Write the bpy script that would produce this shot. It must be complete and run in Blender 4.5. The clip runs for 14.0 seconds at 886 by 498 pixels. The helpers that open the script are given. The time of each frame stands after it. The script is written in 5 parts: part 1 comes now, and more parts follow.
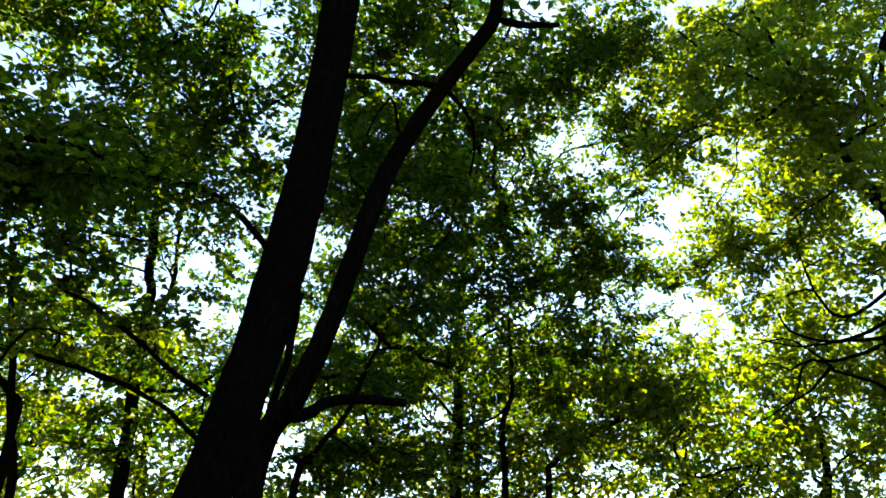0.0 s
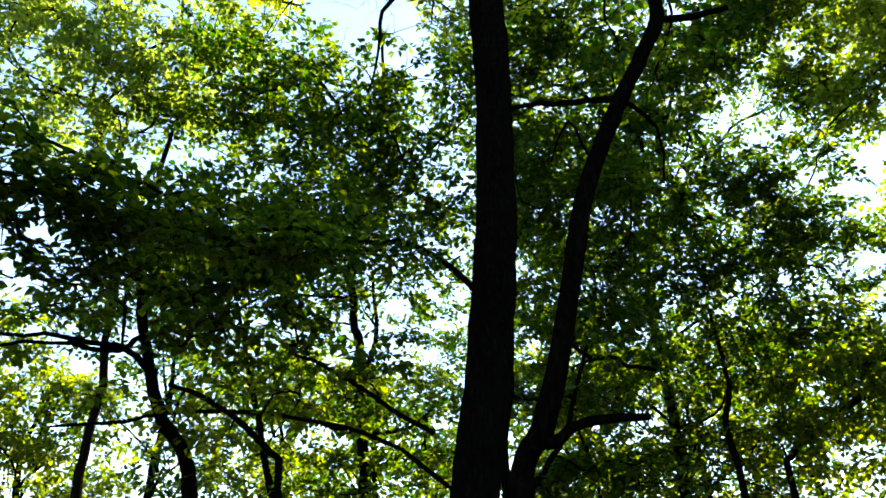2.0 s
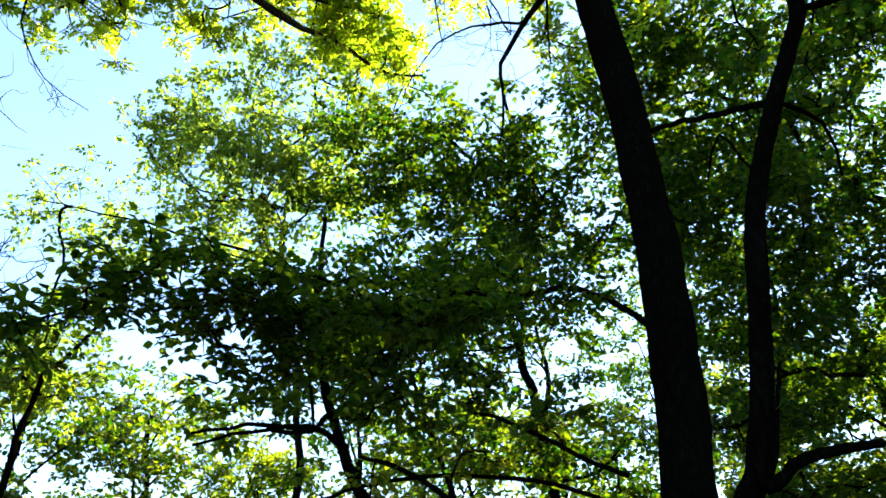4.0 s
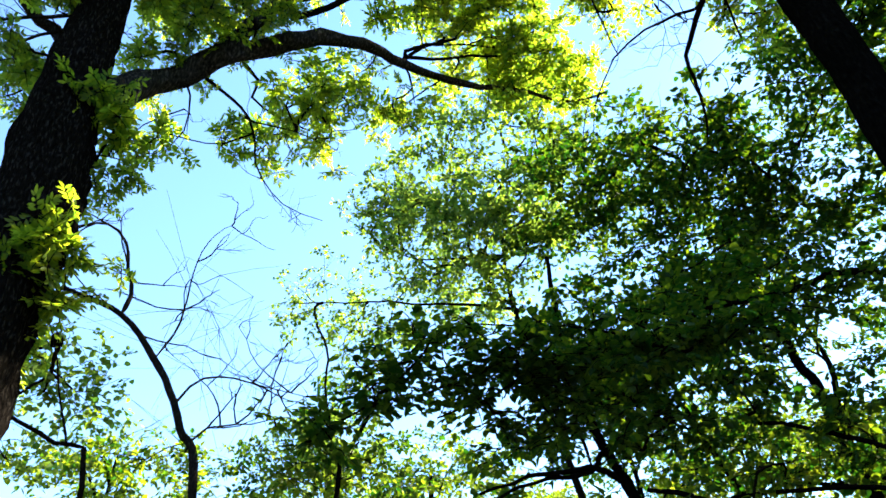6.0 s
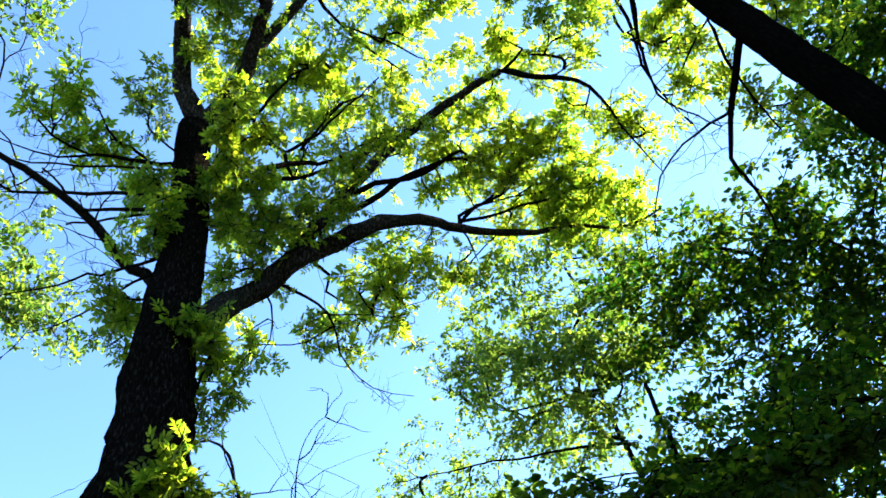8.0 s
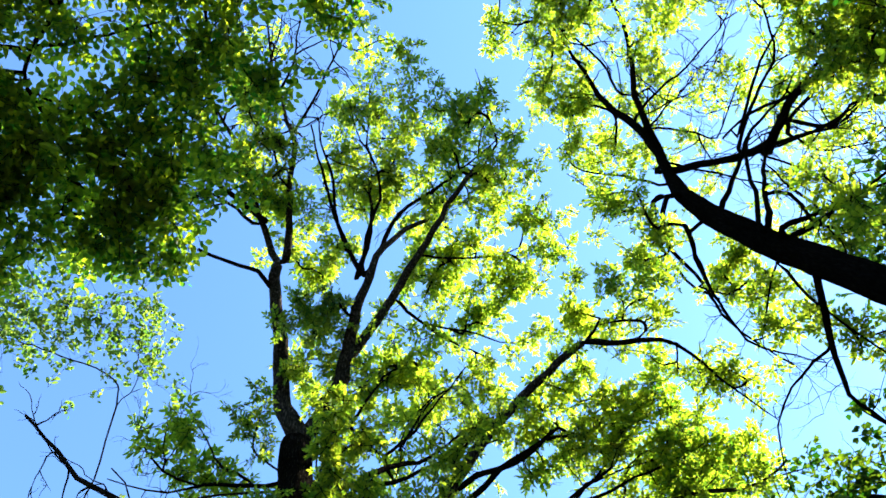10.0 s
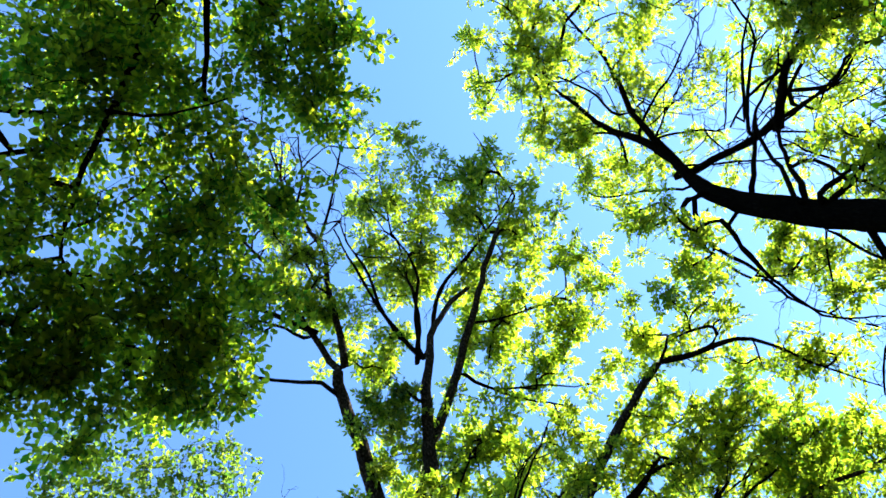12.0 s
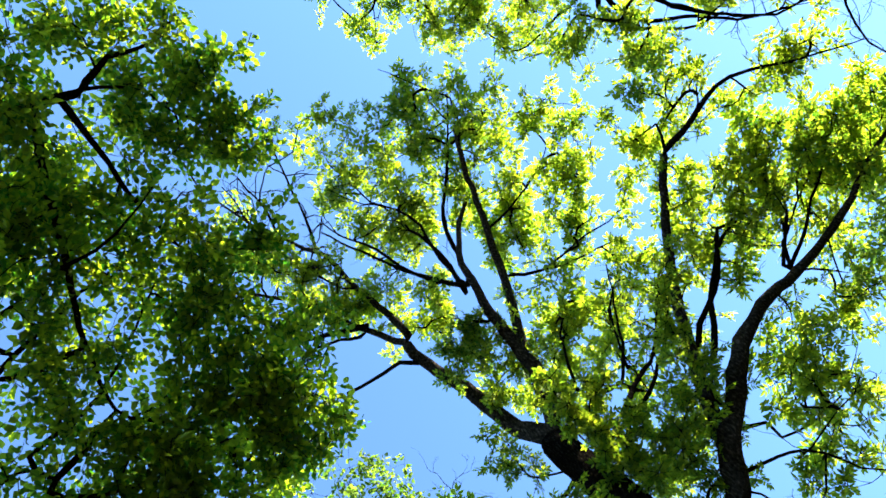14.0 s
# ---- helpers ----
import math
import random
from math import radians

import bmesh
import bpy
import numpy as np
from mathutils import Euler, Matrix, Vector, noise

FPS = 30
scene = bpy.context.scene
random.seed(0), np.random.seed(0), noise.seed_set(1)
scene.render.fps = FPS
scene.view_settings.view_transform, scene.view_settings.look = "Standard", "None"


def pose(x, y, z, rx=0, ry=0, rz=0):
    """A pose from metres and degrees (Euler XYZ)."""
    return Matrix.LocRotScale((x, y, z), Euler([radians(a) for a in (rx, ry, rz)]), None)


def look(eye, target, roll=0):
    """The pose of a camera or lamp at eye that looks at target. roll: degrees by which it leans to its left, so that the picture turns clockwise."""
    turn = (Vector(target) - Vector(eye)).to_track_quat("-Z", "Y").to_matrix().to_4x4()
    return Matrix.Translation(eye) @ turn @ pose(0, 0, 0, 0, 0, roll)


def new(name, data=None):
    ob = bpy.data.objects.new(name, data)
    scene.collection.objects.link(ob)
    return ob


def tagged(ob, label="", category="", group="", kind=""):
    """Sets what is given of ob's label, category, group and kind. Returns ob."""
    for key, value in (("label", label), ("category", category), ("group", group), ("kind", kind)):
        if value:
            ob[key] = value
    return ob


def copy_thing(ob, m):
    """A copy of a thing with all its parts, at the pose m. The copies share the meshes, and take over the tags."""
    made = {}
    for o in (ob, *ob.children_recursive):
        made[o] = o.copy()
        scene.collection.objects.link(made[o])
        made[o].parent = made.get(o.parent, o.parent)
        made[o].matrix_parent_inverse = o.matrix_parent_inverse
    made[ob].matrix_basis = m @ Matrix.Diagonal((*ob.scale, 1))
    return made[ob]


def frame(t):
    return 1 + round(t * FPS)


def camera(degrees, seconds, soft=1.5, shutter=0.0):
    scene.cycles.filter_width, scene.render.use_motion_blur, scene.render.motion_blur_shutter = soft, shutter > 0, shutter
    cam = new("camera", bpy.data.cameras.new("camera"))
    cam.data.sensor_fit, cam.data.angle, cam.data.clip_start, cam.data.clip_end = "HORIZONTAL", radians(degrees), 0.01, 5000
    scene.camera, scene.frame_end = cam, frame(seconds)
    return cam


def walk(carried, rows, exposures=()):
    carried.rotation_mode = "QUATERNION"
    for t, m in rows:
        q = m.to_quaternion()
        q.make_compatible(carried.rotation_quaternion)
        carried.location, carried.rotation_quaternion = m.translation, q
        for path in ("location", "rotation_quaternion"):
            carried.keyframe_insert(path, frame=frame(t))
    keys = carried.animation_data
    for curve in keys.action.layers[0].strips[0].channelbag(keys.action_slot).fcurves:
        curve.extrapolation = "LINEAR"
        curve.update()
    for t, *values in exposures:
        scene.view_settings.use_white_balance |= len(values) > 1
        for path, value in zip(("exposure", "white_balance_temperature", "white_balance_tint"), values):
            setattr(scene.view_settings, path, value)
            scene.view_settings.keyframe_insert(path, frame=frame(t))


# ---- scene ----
cam = camera(65.17, 14.0, 1.6)
PATH = [
    (0.0, pose(0.247, 0.441, 1.426, 117.86, -3.13, -1.66)),
    (0.5, pose(0.166, 0.396, 1.428, 118.10, -2.77, 2.76)),
    (1.0, pose(0.081, 0.345, 1.439, 118.26, -1.85, 7.60)),
    (1.5, pose(0.051, 0.293, 1.434, 118.39, -0.90, 11.54)),
    (2.0, pose(0.018, 0.257, 1.424, 118.68, 0.02, 15.58)),
    (2.2, pose(0.007, 0.247, 1.424, 118.83, 0.36, 17.08)),
    (4.3, pose(-0.037, 0.179, 1.542, 123.85, 2.08, 33.57)),
    (4.5, pose(-0.034, 0.157, 1.556, 125.14, 1.83, 35.21)),
    (5.0, pose(-0.039, 0.109, 1.582, 127.53, 2.49, 40.83)),
    (5.5, pose(-0.047, 0.072, 1.609, 126.75, 3.49, 48.69)),
    (6.0, pose(-0.064, 0.032, 1.621, 126.09, 4.57, 53.85)),
    (6.5, pose(-0.042, -0.015, 1.637, 128.82, 7.28, 58.06)),
    (7.0, pose(-0.026, -0.045, 1.663, 132.30, 8.94, 61.75)),
    (7.5, pose(-0.013, -0.073, 1.679, 136.10, 9.33, 65.05)),
    (8.0, pose(0.003, -0.090, 1.688, 139.90, 9.61, 66.66)),
    (8.5, pose(0.012, -0.113, 1.701, 144.75, 10.12, 67.89)),
    (9.0, pose(0.031, -0.148, 1.693, 153.00, 8.21, 70.28)),
    (9.2, pose(0.036, -0.162, 1.693, 156.06, 7.62, 70.79)),
    (11.3, pose(-0.007, -0.334, 1.685, 171.80, 8.57, 87.90)),
    (11.5, pose(-0.009, -0.331, 1.683, 172.48, 8.25, 88.02)),
    (12.0, pose(-0.018, -0.314, 1.679, 172.73, 8.13, 93.75)),
    (12.5, pose(-0.031, -0.287, 1.681, 172.26, 8.51, 99.34)),
    (13.0, pose(-0.050, -0.236, 1.678, 173.71, 10.04, 109.11)),
    (13.5, pose(-0.095, -0.204, 1.677, 173.56, 11.23, 118.78)),
    (14.0, pose(-0.139, -0.174, 1.677, 173.57, 11.55, 129.56)),
]

EXPOSURES = [(0.0, 2.85, 10200, 14), (2.2, 3.0, 9800, 14), (4.5, 3.03, 8000, 14), (6.0, 2.9, 7200, 13), (7.5, 2.76, 6900, 13), (9.0, 2.7, 6800, 12), (11.3, 2.58, 6650, 11), (14.0, 2.6, 6850, 11)]
walk(cam, PATH, EXPOSURES)

# ---- world, sun ----
SUN_AZ, SUN_EL = radians(6.0), radians(43.0)
world = bpy.data.worlds.new("sky_world")
world.use_nodes = True
scene.world = world
wn = world.node_tree
sky = wn.nodes.new("ShaderNodeTexSky")
sky.sky_type = 'NISHITA'
sky.sun_disc = False
sky.sun_elevation, sky.sun_rotation = SUN_EL, SUN_AZ
sky.dust_density, sky.ozone_density, sky.air_density = 0.06, 1.0, 1.0
tone = wn.nodes.new("ShaderNodeMix")
tone.data_type, tone.blend_type = 'RGBA', 'MULTIPLY'
tone.inputs[0].default_value = 1.0
tone.inputs["B"].default_value = (0.60, 0.86, 1.10, 1)
wn.links.new(sky.outputs[0], tone.inputs["A"])
wn.links.new(tone.outputs["Result"], wn.nodes["Background"].inputs[0])
wn.nodes["Background"].inputs[1].default_value = 0.085
sun_data = bpy.data.lights.new("sun", 'SUN')
sun_data.energy, sun_data.angle, sun_data.color = 5.0, radians(0.5), (1.0, 0.94, 0.82)
sun = new("sun", sun_data)
sun_dir = Vector((math.sin(SUN_AZ) * math.cos(SUN_EL), math.cos(SUN_AZ) * math.cos(SUN_EL), math.sin(SUN_EL)))
sun.matrix_world = look(sun_dir * 60, (0, 0, 0))


# ---- materials ----
def nodes_of(name):
    m = bpy.data.materials.new(name)
    m.use_nodes = True
    m.node_tree.nodes.clear()
    return m, m.node_tree.nodes, m.node_tree.links


def ramp(ns, stops):
    r = ns.new("ShaderNodeValToRGB")
    e = r.color_ramp.elements
    while len(e) < len(stops):
        e.new(0.5)
    for k, (pos, col) in zip(e, stops):
        k.position, k.color = pos, (*col, 1)
    return r


def bark(name, dark, mid, light, scale=9.0, bump=0.6):
    m, ns, ln = nodes_of(name)
    out, bs = ns.new("ShaderNodeOutputMaterial"), ns.new("ShaderNodeBsdfPrincipled")
    co, mp = ns.new("ShaderNodeTexCoord"), ns.new("ShaderNodeMapping")
    mp.inputs["Scale"].default_value = (1, 1, 0.3)
    ln.new(co.outputs["Object"], mp.inputs[0])
    big, fine, vo = ns.new("ShaderNodeTexNoise"), ns.new("ShaderNodeTexNoise"), ns.new("ShaderNodeTexVoronoi")
    big.inputs["Scale"].default_value, fine.inputs["Scale"].default_value = 1.7, scale * 5
    fine.inputs["Detail"].default_value = 5
    vo.inputs["Scale"].default_value, vo.feature = scale * 2.2, 'DISTANCE_TO_EDGE'
    ln.new(co.outputs["Object"], big.inputs[0])
    for n in (fine, vo):
        ln.new(mp.outputs[0], n.inputs[0])
    mixn = ns.new("ShaderNodeMath")
    mixn.operation = 'MULTIPLY_ADD'
    mixn.inputs[1].default_value = 0.35
    ln.new(vo.outputs["Distance"], mixn.inputs[0])
    ln.new(fine.outputs[0], mixn.inputs[2])
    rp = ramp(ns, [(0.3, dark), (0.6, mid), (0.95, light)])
    ln.new(mixn.outputs[0], rp.inputs[0])
    tint = ns.new("ShaderNodeMix")
    tint.data_type, tint.blend_type = 'RGBA', 'MULTIPLY'
    tint.inputs[0].default_value = 0.6
    rp2 = ramp(ns, [(0.35, (0.55, 0.6, 0.45)), (0.65, (1, 1, 1))])
    ln.new(big.outputs[0], rp2.inputs[0])
    ln.new(rp.outputs[0], tint.inputs["A"])
    ln.new(rp2.outputs[0], tint.inputs["B"])
    ln.new(tint.outputs["Result"], bs.inputs["Base Color"])
    bs.inputs["Roughness"].default_value = 0.9
    bs.inputs["Specular IOR Level"].default_value = 0.0
    bp = ns.new("ShaderNodeBump")
    bp.inputs["Strength"].default_value, bp.inputs["Distance"].default_value = bump, 0.03
    ln.new(mixn.outputs[0], bp.inputs["Height"])
    ln.new(bp.outputs[0], bs.inputs["Normal"])
    ln.new(bs.outputs[0], out.inputs[0])
    return m


def leaf(name, dark, light, glow, share=0.55, low=0.15, high=0.8):
    """Thin leaf: a glossy upper skin, and light let through in a warmer green."""
    m, ns, ln = nodes_of(name)
    out = ns.new("ShaderNodeOutputMaterial")
    df, tr, gl = ns.new("ShaderNodeBsdfDiffuse"), ns.new("ShaderNodeBsdfTranslucent"), ns.new("ShaderNodeBsdfGlossy")
    geo, nz = ns.new("ShaderNodeNewGeometry"), ns.new("ShaderNodeTexNoise")
    co = ns.new("ShaderNodeTexCoord")
    nz.inputs["Scale"].default_value = 0.9
    ln.new(co.outputs["Object"], nz.inputs[0])
    av = ns.new("ShaderNodeMath")
    av.operation = 'MULTIPLY_ADD'
    av.inputs[1].default_value = 0.55
    ln.new(geo.outputs["Random Per Island"], av.inputs[0])
    half = ns.new("ShaderNodeMath")
    half.operation = 'MULTIPLY'
    half.inputs[1].default_value = 0.5
    ln.new(nz.outputs[0], half.inputs[0])
    ln.new(half.outputs[0], av.inputs[2])
    # wide spread per leaf: contrast of sunlit and shaded leaves painted into the colour
    c1, c2 = ramp(ns, [(0.15, dark), (0.85, light)]), ramp(ns, [(low, (0.08 * glow[0], 0.32 * glow[1], 0.35 * glow[2])), (high, glow)])
    for c in (c1, c2):
        ln.new(av.outputs[0], c.inputs[0])
    ln.new(c1.outputs[0], df.inputs[0])
    ln.new(c2.outputs[0], tr.inputs[0])
    gl.inputs["Roughness"].default_value = 0.45
    gl.inputs[0].default_value = (0.6, 0.65, 0.6, 1)
    mx, mx2 = ns.new("ShaderNodeMixShader"), ns.new("ShaderNodeMixShader")
    mx.inputs[0].default_value, mx2.inputs[0].default_value = share, 0.02
    ln.new(df.outputs[0], mx.inputs[1])
    ln.new(tr.outputs[0], mx.inputs[2])
    ln.new(mx.outputs[0], mx2.inputs[1])
    ln.new(gl.outputs[0], mx2.inputs[2])
    ln.new(mx2.outputs[0], out.inputs[0])
    return m


# far darker than real bark: the trunks' shade is put into the base colour
BARK_DARK_SHADED = bark("shaded_dark_furrowed_bark", (0.0015, 0.0012, 0.001), (0.0035, 0.003, 0.0026), (0.011, 0.0095, 0.008))
# grey bark painted nearly black, as it looks on the shaded trunk
BARK_GREY_SHADED = bark("shaded_grey_ridged_bark", (0.0015, 0.0013, 0.0011), (0.007, 0.006, 0.0052), (0.05, 0.044, 0.038), 13.0, 0.9)
# paler copy for upper limbs: sunlight painted in, plus one limb's barkless patches
BARK_SUNLIT = bark("pale_sunlit_bark", (0.004, 0.0034, 0.003), (0.03, 0.026, 0.022), (0.15, 0.132, 0.115), 9.0, 0.8)
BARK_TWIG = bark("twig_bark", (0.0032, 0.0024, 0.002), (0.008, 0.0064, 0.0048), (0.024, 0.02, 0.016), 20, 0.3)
BARK_DEAD = bark("dead_grey_wood", (0.005, 0.0043, 0.0037), (0.016, 0.0135, 0.012), (0.06, 0.055, 0.05), 14, 0.4)
LEAF_ASH = leaf("fresh_compound_leaf", (0.03, 0.06, 0.006), (0.12, 0.18, 0.015), (0.52, 0.63, 0.03), 0.66)
LEAF_DEEP = leaf("deep_green_leaf", (0.002, 0.018, 0.002), (0.014, 0.048, 0.004), (0.185, 0.275, 0.010), 0.5, 0.42, 0.9)
LEAF_YELLOW = leaf("young_yellow_green_leaf", (0.02, 0.04, 0.005), (0.07, 0.11, 0.01), (0.25, 0.345, 0.018), 0.6)
LEAF_WOOD = leaf("woodland_leaf", (0.01, 0.025, 0.004), (0.05, 0.085, 0.008), (0.33, 0.41, 0.016), 0.58, 0.3, 0.85)
LEAF_PALE = leaf("pale_spring_leaf", (0.02, 0.04, 0.005), (0.07, 0.11, 0.01), (0.30, 0.43, 0.04), 0.6)
LEAF_MAPLE = leaf("broad_green_leaf", (0.015, 0.034, 0.004), (0.07, 0.11, 0.01), (0.62, 0.76, 0.03), 0.6, 0.3, 0.8)


def floor_mat():
    m, ns, ln = nodes_of("leaf_litter_soil")
    out, bs = ns.new("ShaderNodeOutputMaterial"), ns.new("ShaderNodeBsdfPrincipled")
    co, a, b = ns.new("ShaderNodeTexCoord"), ns.new("ShaderNodeTexNoise"), ns.new("ShaderNodeTexVoronoi")
    a.inputs["Scale"].default_value, a.inputs["Detail"].default_value, b.inputs["Scale"].default_value = 0.8, 8, 14
    for n in (a, b):
        ln.new(co.outputs["Object"], n.inputs[0])
    rp, rp2 = ramp(ns, [(0.35, (0.03, 0.022, 0.013)), (0.55, (0.07, 0.055, 0.03)), (0.7, (0.04, 0.07, 0.015))]), ramp(ns, [(0, (0.5, 0.45, 0.4)), (1, (1, 1, 1))])
    ln.new(a.outputs[0], rp.inputs[0])
    ln.new(b.outputs["Color"], rp2.inputs[0])
    mx = ns.new("ShaderNodeMix")
    mx.data_type, mx.blend_type = 'RGBA', 'MULTIPLY'
    mx.inputs[0].default_value = 0.7
    ln.new(rp.outputs[0], mx.inputs["A"])
    ln.new(rp2.outputs[0], mx.inputs["B"])
    ln.new(mx.outputs["Result"], bs.inputs["Base Color"])
    bs.inputs["Roughness"].default_value = 0.95
    ln.new(bs.outputs[0], out.inputs[0])
    return m


# ---- mesh tools ----


def mesh_from(name, verts, quads, mats, slots=None, smooth=True):
    me = bpy.data.meshes.new(name)
    verts, quads = np.asarray(verts, np.float32), np.asarray(quads, np.int32)
    me.vertices.add(len(verts))
    me.vertices.foreach_set("co", verts.ravel())
    me.loops.add(quads.size)
    me.loops.foreach_set("vertex_index", quads.ravel())
    me.polygons.add(len(quads))
    me.polygons.foreach_set("loop_start", np.arange(len(quads), dtype=np.int32) * 4)
    for m in mats:
        me.materials.append(m)
    if slots is not None:
        me.polygons.foreach_set("material_index", np.asarray(slots, np.int32))
    me.polygons.foreach_set("use_smooth", np.full(len(quads), smooth))
    me.update(calc_edges=True)
    return me


def spline(pts, step):
    """A smooth line through the points, resampled about every step metres."""
    p = np.asarray(pts, float)
    if len(p) == 2:
        n = max(2, int(np.linalg.norm(p[1] - p[0]) / step))
        return p[0] + (p[1] - p[0]) * np.linspace(0, 1, n + 1)[:, None]
    q = np.vstack([2 * p[0] - p[1], p, 2 * p[-1] - p[-2]])
    out = []
    for i in range(1, len(q) - 2):
        a, b, c, d = q[i - 1:i + 3]
        n = max(1, int(np.ceil(np.linalg.norm(c - b) / step)))
        t = (np.arange(n) / n)[:, None]
        out.append(0.5 * (2 * b + (c - a) * t + (2 * a - 5 * b + 4 * c - d) * t ** 2 + (3 * b - a - 3 * c + d) * t ** 3))
    out.append(p[-1:])
    return np.vstack(out)


def tube(line, radii, segs, lump=0.0, seed=0):
    """Rings of vertices along a line; lump: unevenness as a share of the radius."""
    line, radii = np.asarray(line, float), np.asarray(radii, float)
    n = len(line)
    tan = np.gradient(line, axis=0)
    tan /= np.linalg.norm(tan, axis=1)[:, None] + 1e-9
    ref = np.array([1.0, 0, 0]) if abs(tan[0][0]) < 0.8 else np.array([0, 1.0, 0])
    u = np.zeros((n, 3))
    u[0] = np.cross(tan[0], ref)
    for i in range(1, n):
        u[i] = u[i - 1] - tan[i] * np.dot(u[i - 1], tan[i])
        u[i] /= np.linalg.norm(u[i]) + 1e-9
    u[0] /= np.linalg.norm(u[0])
    w = np.cross(tan, u)
    a = np.linspace(0, 2 * np.pi, segs, endpoint=False)
    rr = np.repeat(radii[:, None], segs, 1)
    if lump:
        g = np.random.default_rng(seed)
        for k in range(7):
            f, h, ph, s = g.integers(1, 7), g.uniform(0.4, 5.0), g.uniform(0, 6.3), lump / (1 + 0.35 * k)
            z = np.cumsum(np.r_[0, np.linalg.norm(np.diff(line, axis=0), axis=1)])
            rr = rr * (1 + s * np.sin(f * a[None, :] + h * z[:, None] + ph) * np.cos(1.7 * h * z[:, None] + 2 * ph))
        rr = rr * (1 + 0.5 * lump * g.normal(size=rr.shape).clip(-1.5, 1.5))
    v = line[:, None, :] + rr[:, :, None] * (np.cos(a)[None, :, None] * u[:, None, :] + np.sin(a)[None, :, None] * w[:, None, :])
    i, j = np.meshgrid(np.arange(n - 1), np.arange(segs), indexing="ij")
    k = (j + 1) % segs
    q = np.stack([i * segs + j, i * segs + k, (i + 1) * segs + k, (i + 1) * segs + j], -1).reshape(-1, 4)
    return v.reshape(-1, 3), q


def joined(pieces):
    vs, qs, o = [], [], 0
    for v, q in pieces:
        vs.append(v)
        qs.append(q + o)
        o += len(v)
    return np.vstack(vs), np.vstack(qs)


def one_leaf(origin, way, up, length, width, fold=0.25, droop=0.12):
    """Pointed leaf of two folded halves."""
    way, up = np.asarray(way, float), np.asarray(up, float)
    way = way / np.linalg.norm(way)
    side = np.cross(way, up)
    side /= np.linalg.norm(side) + 1e-9
    up = np.cross(side, way)
    pr = [(0, 0, 0), (0.5, 0.36, fold * 0.5), (0.34, 0.74, fold * 0.32 - droop * 0.5), (0, 1, -droop), (-0.34, 0.74, fold * 0.32 - droop * 0.5), (-0.5, 0.36, fold * 0.5)]
    v = np.array([origin + side * x * width + way * y * length + up * z * width for x, y, z in pr])
    return v, np.array([[0, 1, 2, 3], [0, 3, 4, 5]])


def pinnate(g, pairs, length, leaflet):
    """Compound leaf along +x: pairs of leaflets on a drooping stalk."""
    parts, bend = [], g.uniform(0.1, 0.35)
    for k in range(pairs):
        s = 0.25 + 0.7 * k / max(1, pairs - 1)
        o = np.array([length * s, 0, -bend * length * s * s])
        for sgn in (-1, 1):
            w = np.array([0.55 + 0.2 * g.normal(), sgn * (0.9 + 0.15 * g.normal()), -0.25 + 0.3 * g.normal()])
            parts.append(one_leaf(o, w, (0.15 * g.normal(), 0.15 * g.normal(), 1), leaflet * g.uniform(0.75, 1.15), leaflet * 0.42))
    parts.append(one_leaf(np.array([length, 0, -bend * length]), (1, 0.2 * g.normal(), -0.4), (0, 0, 1), leaflet * 1.1, leaflet * 0.45))
    return parts, spline([(0, 0, 0), (length * 0.5, 0, -bend * length * 0.25), (length, 0, -bend * length)], length / 3)


def turn(g, spread=1.0):
    """Random turn: any heading, tipped by up to spread."""
    a, b, c = g.uniform(0, 6.283), g.normal() * 0.6 * spread, g.normal() * 0.6 * spread
    return np.array((Euler((b, c, 0)).to_matrix()) @ (Euler((0, 0, a)).to_matrix()))


def spray_template(seed, kind, size):
    """Leaves (slot 0) and their stalks (slot 1) round the tip of a twig."""
    g = np.random.default_rng(seed)
    leaves, stalks = [], []
    if kind == "tuft":
        for k in range(5):
            lf, st = pinnate(g, int(g.integers(4, 6)), size * g.uniform(0.7, 1.1), size * 0.47)
            m = np.array(Euler((g.normal() * 0.3, g.uniform(-0.9, 0.5), k * 1.26 + g.normal() * 0.3)).to_matrix())
            leaves += [(v @ m.T, q) for v, q in lf]
            v, q = tube(st, np.linspace(0.005, 0.002, len(st)), 3)
            stalks.append((v @ m.T, q))
    else:
        ln = size * 2.6
        st = spline([(0, 0, 0), (ln * 0.5, g.normal() * 0.06 * ln, 0.05 * ln), (ln, g.normal() * 0.1 * ln, -0.12 * ln)], ln / 4)
        stalks.append(tube(st, np.linspace(0.006, 0.002, len(st)), 3))
        for k in range(11):
            s = 0.15 + 0.85 * k / 10
            o = st[min(len(st) - 1, int(s * (len(st) - 1)))] + g.normal(size=3) * 0.015
            w = np.array([0.6 + 0.4 * g.normal(), (1 if k % 2 else -1) * g.uniform(0.5, 1.1), g.normal() * 0.45 - 0.2])
            leaves.append(one_leaf(o + w * 0.03, w, (0.35 * g.normal(), 0.35 * g.normal(), 1), size * g.uniform(0.65, 1.15), size * g.uniform(0.55, 0.75), 0.3, 0.2))
    lv, lq = joined(leaves)
    sv, sq = joined(stalks)
    return np.vstack([lv, sv]), np.vstack([lq, sq + len(lv)]), np.r_[np.zeros(len(lq)), np.ones(len(sq))]


def part(name, data, parent, label="", kind=""):
    ob = new(name, data)
    ob.parent = parent
    return tagged(ob, label, "", "", kind)


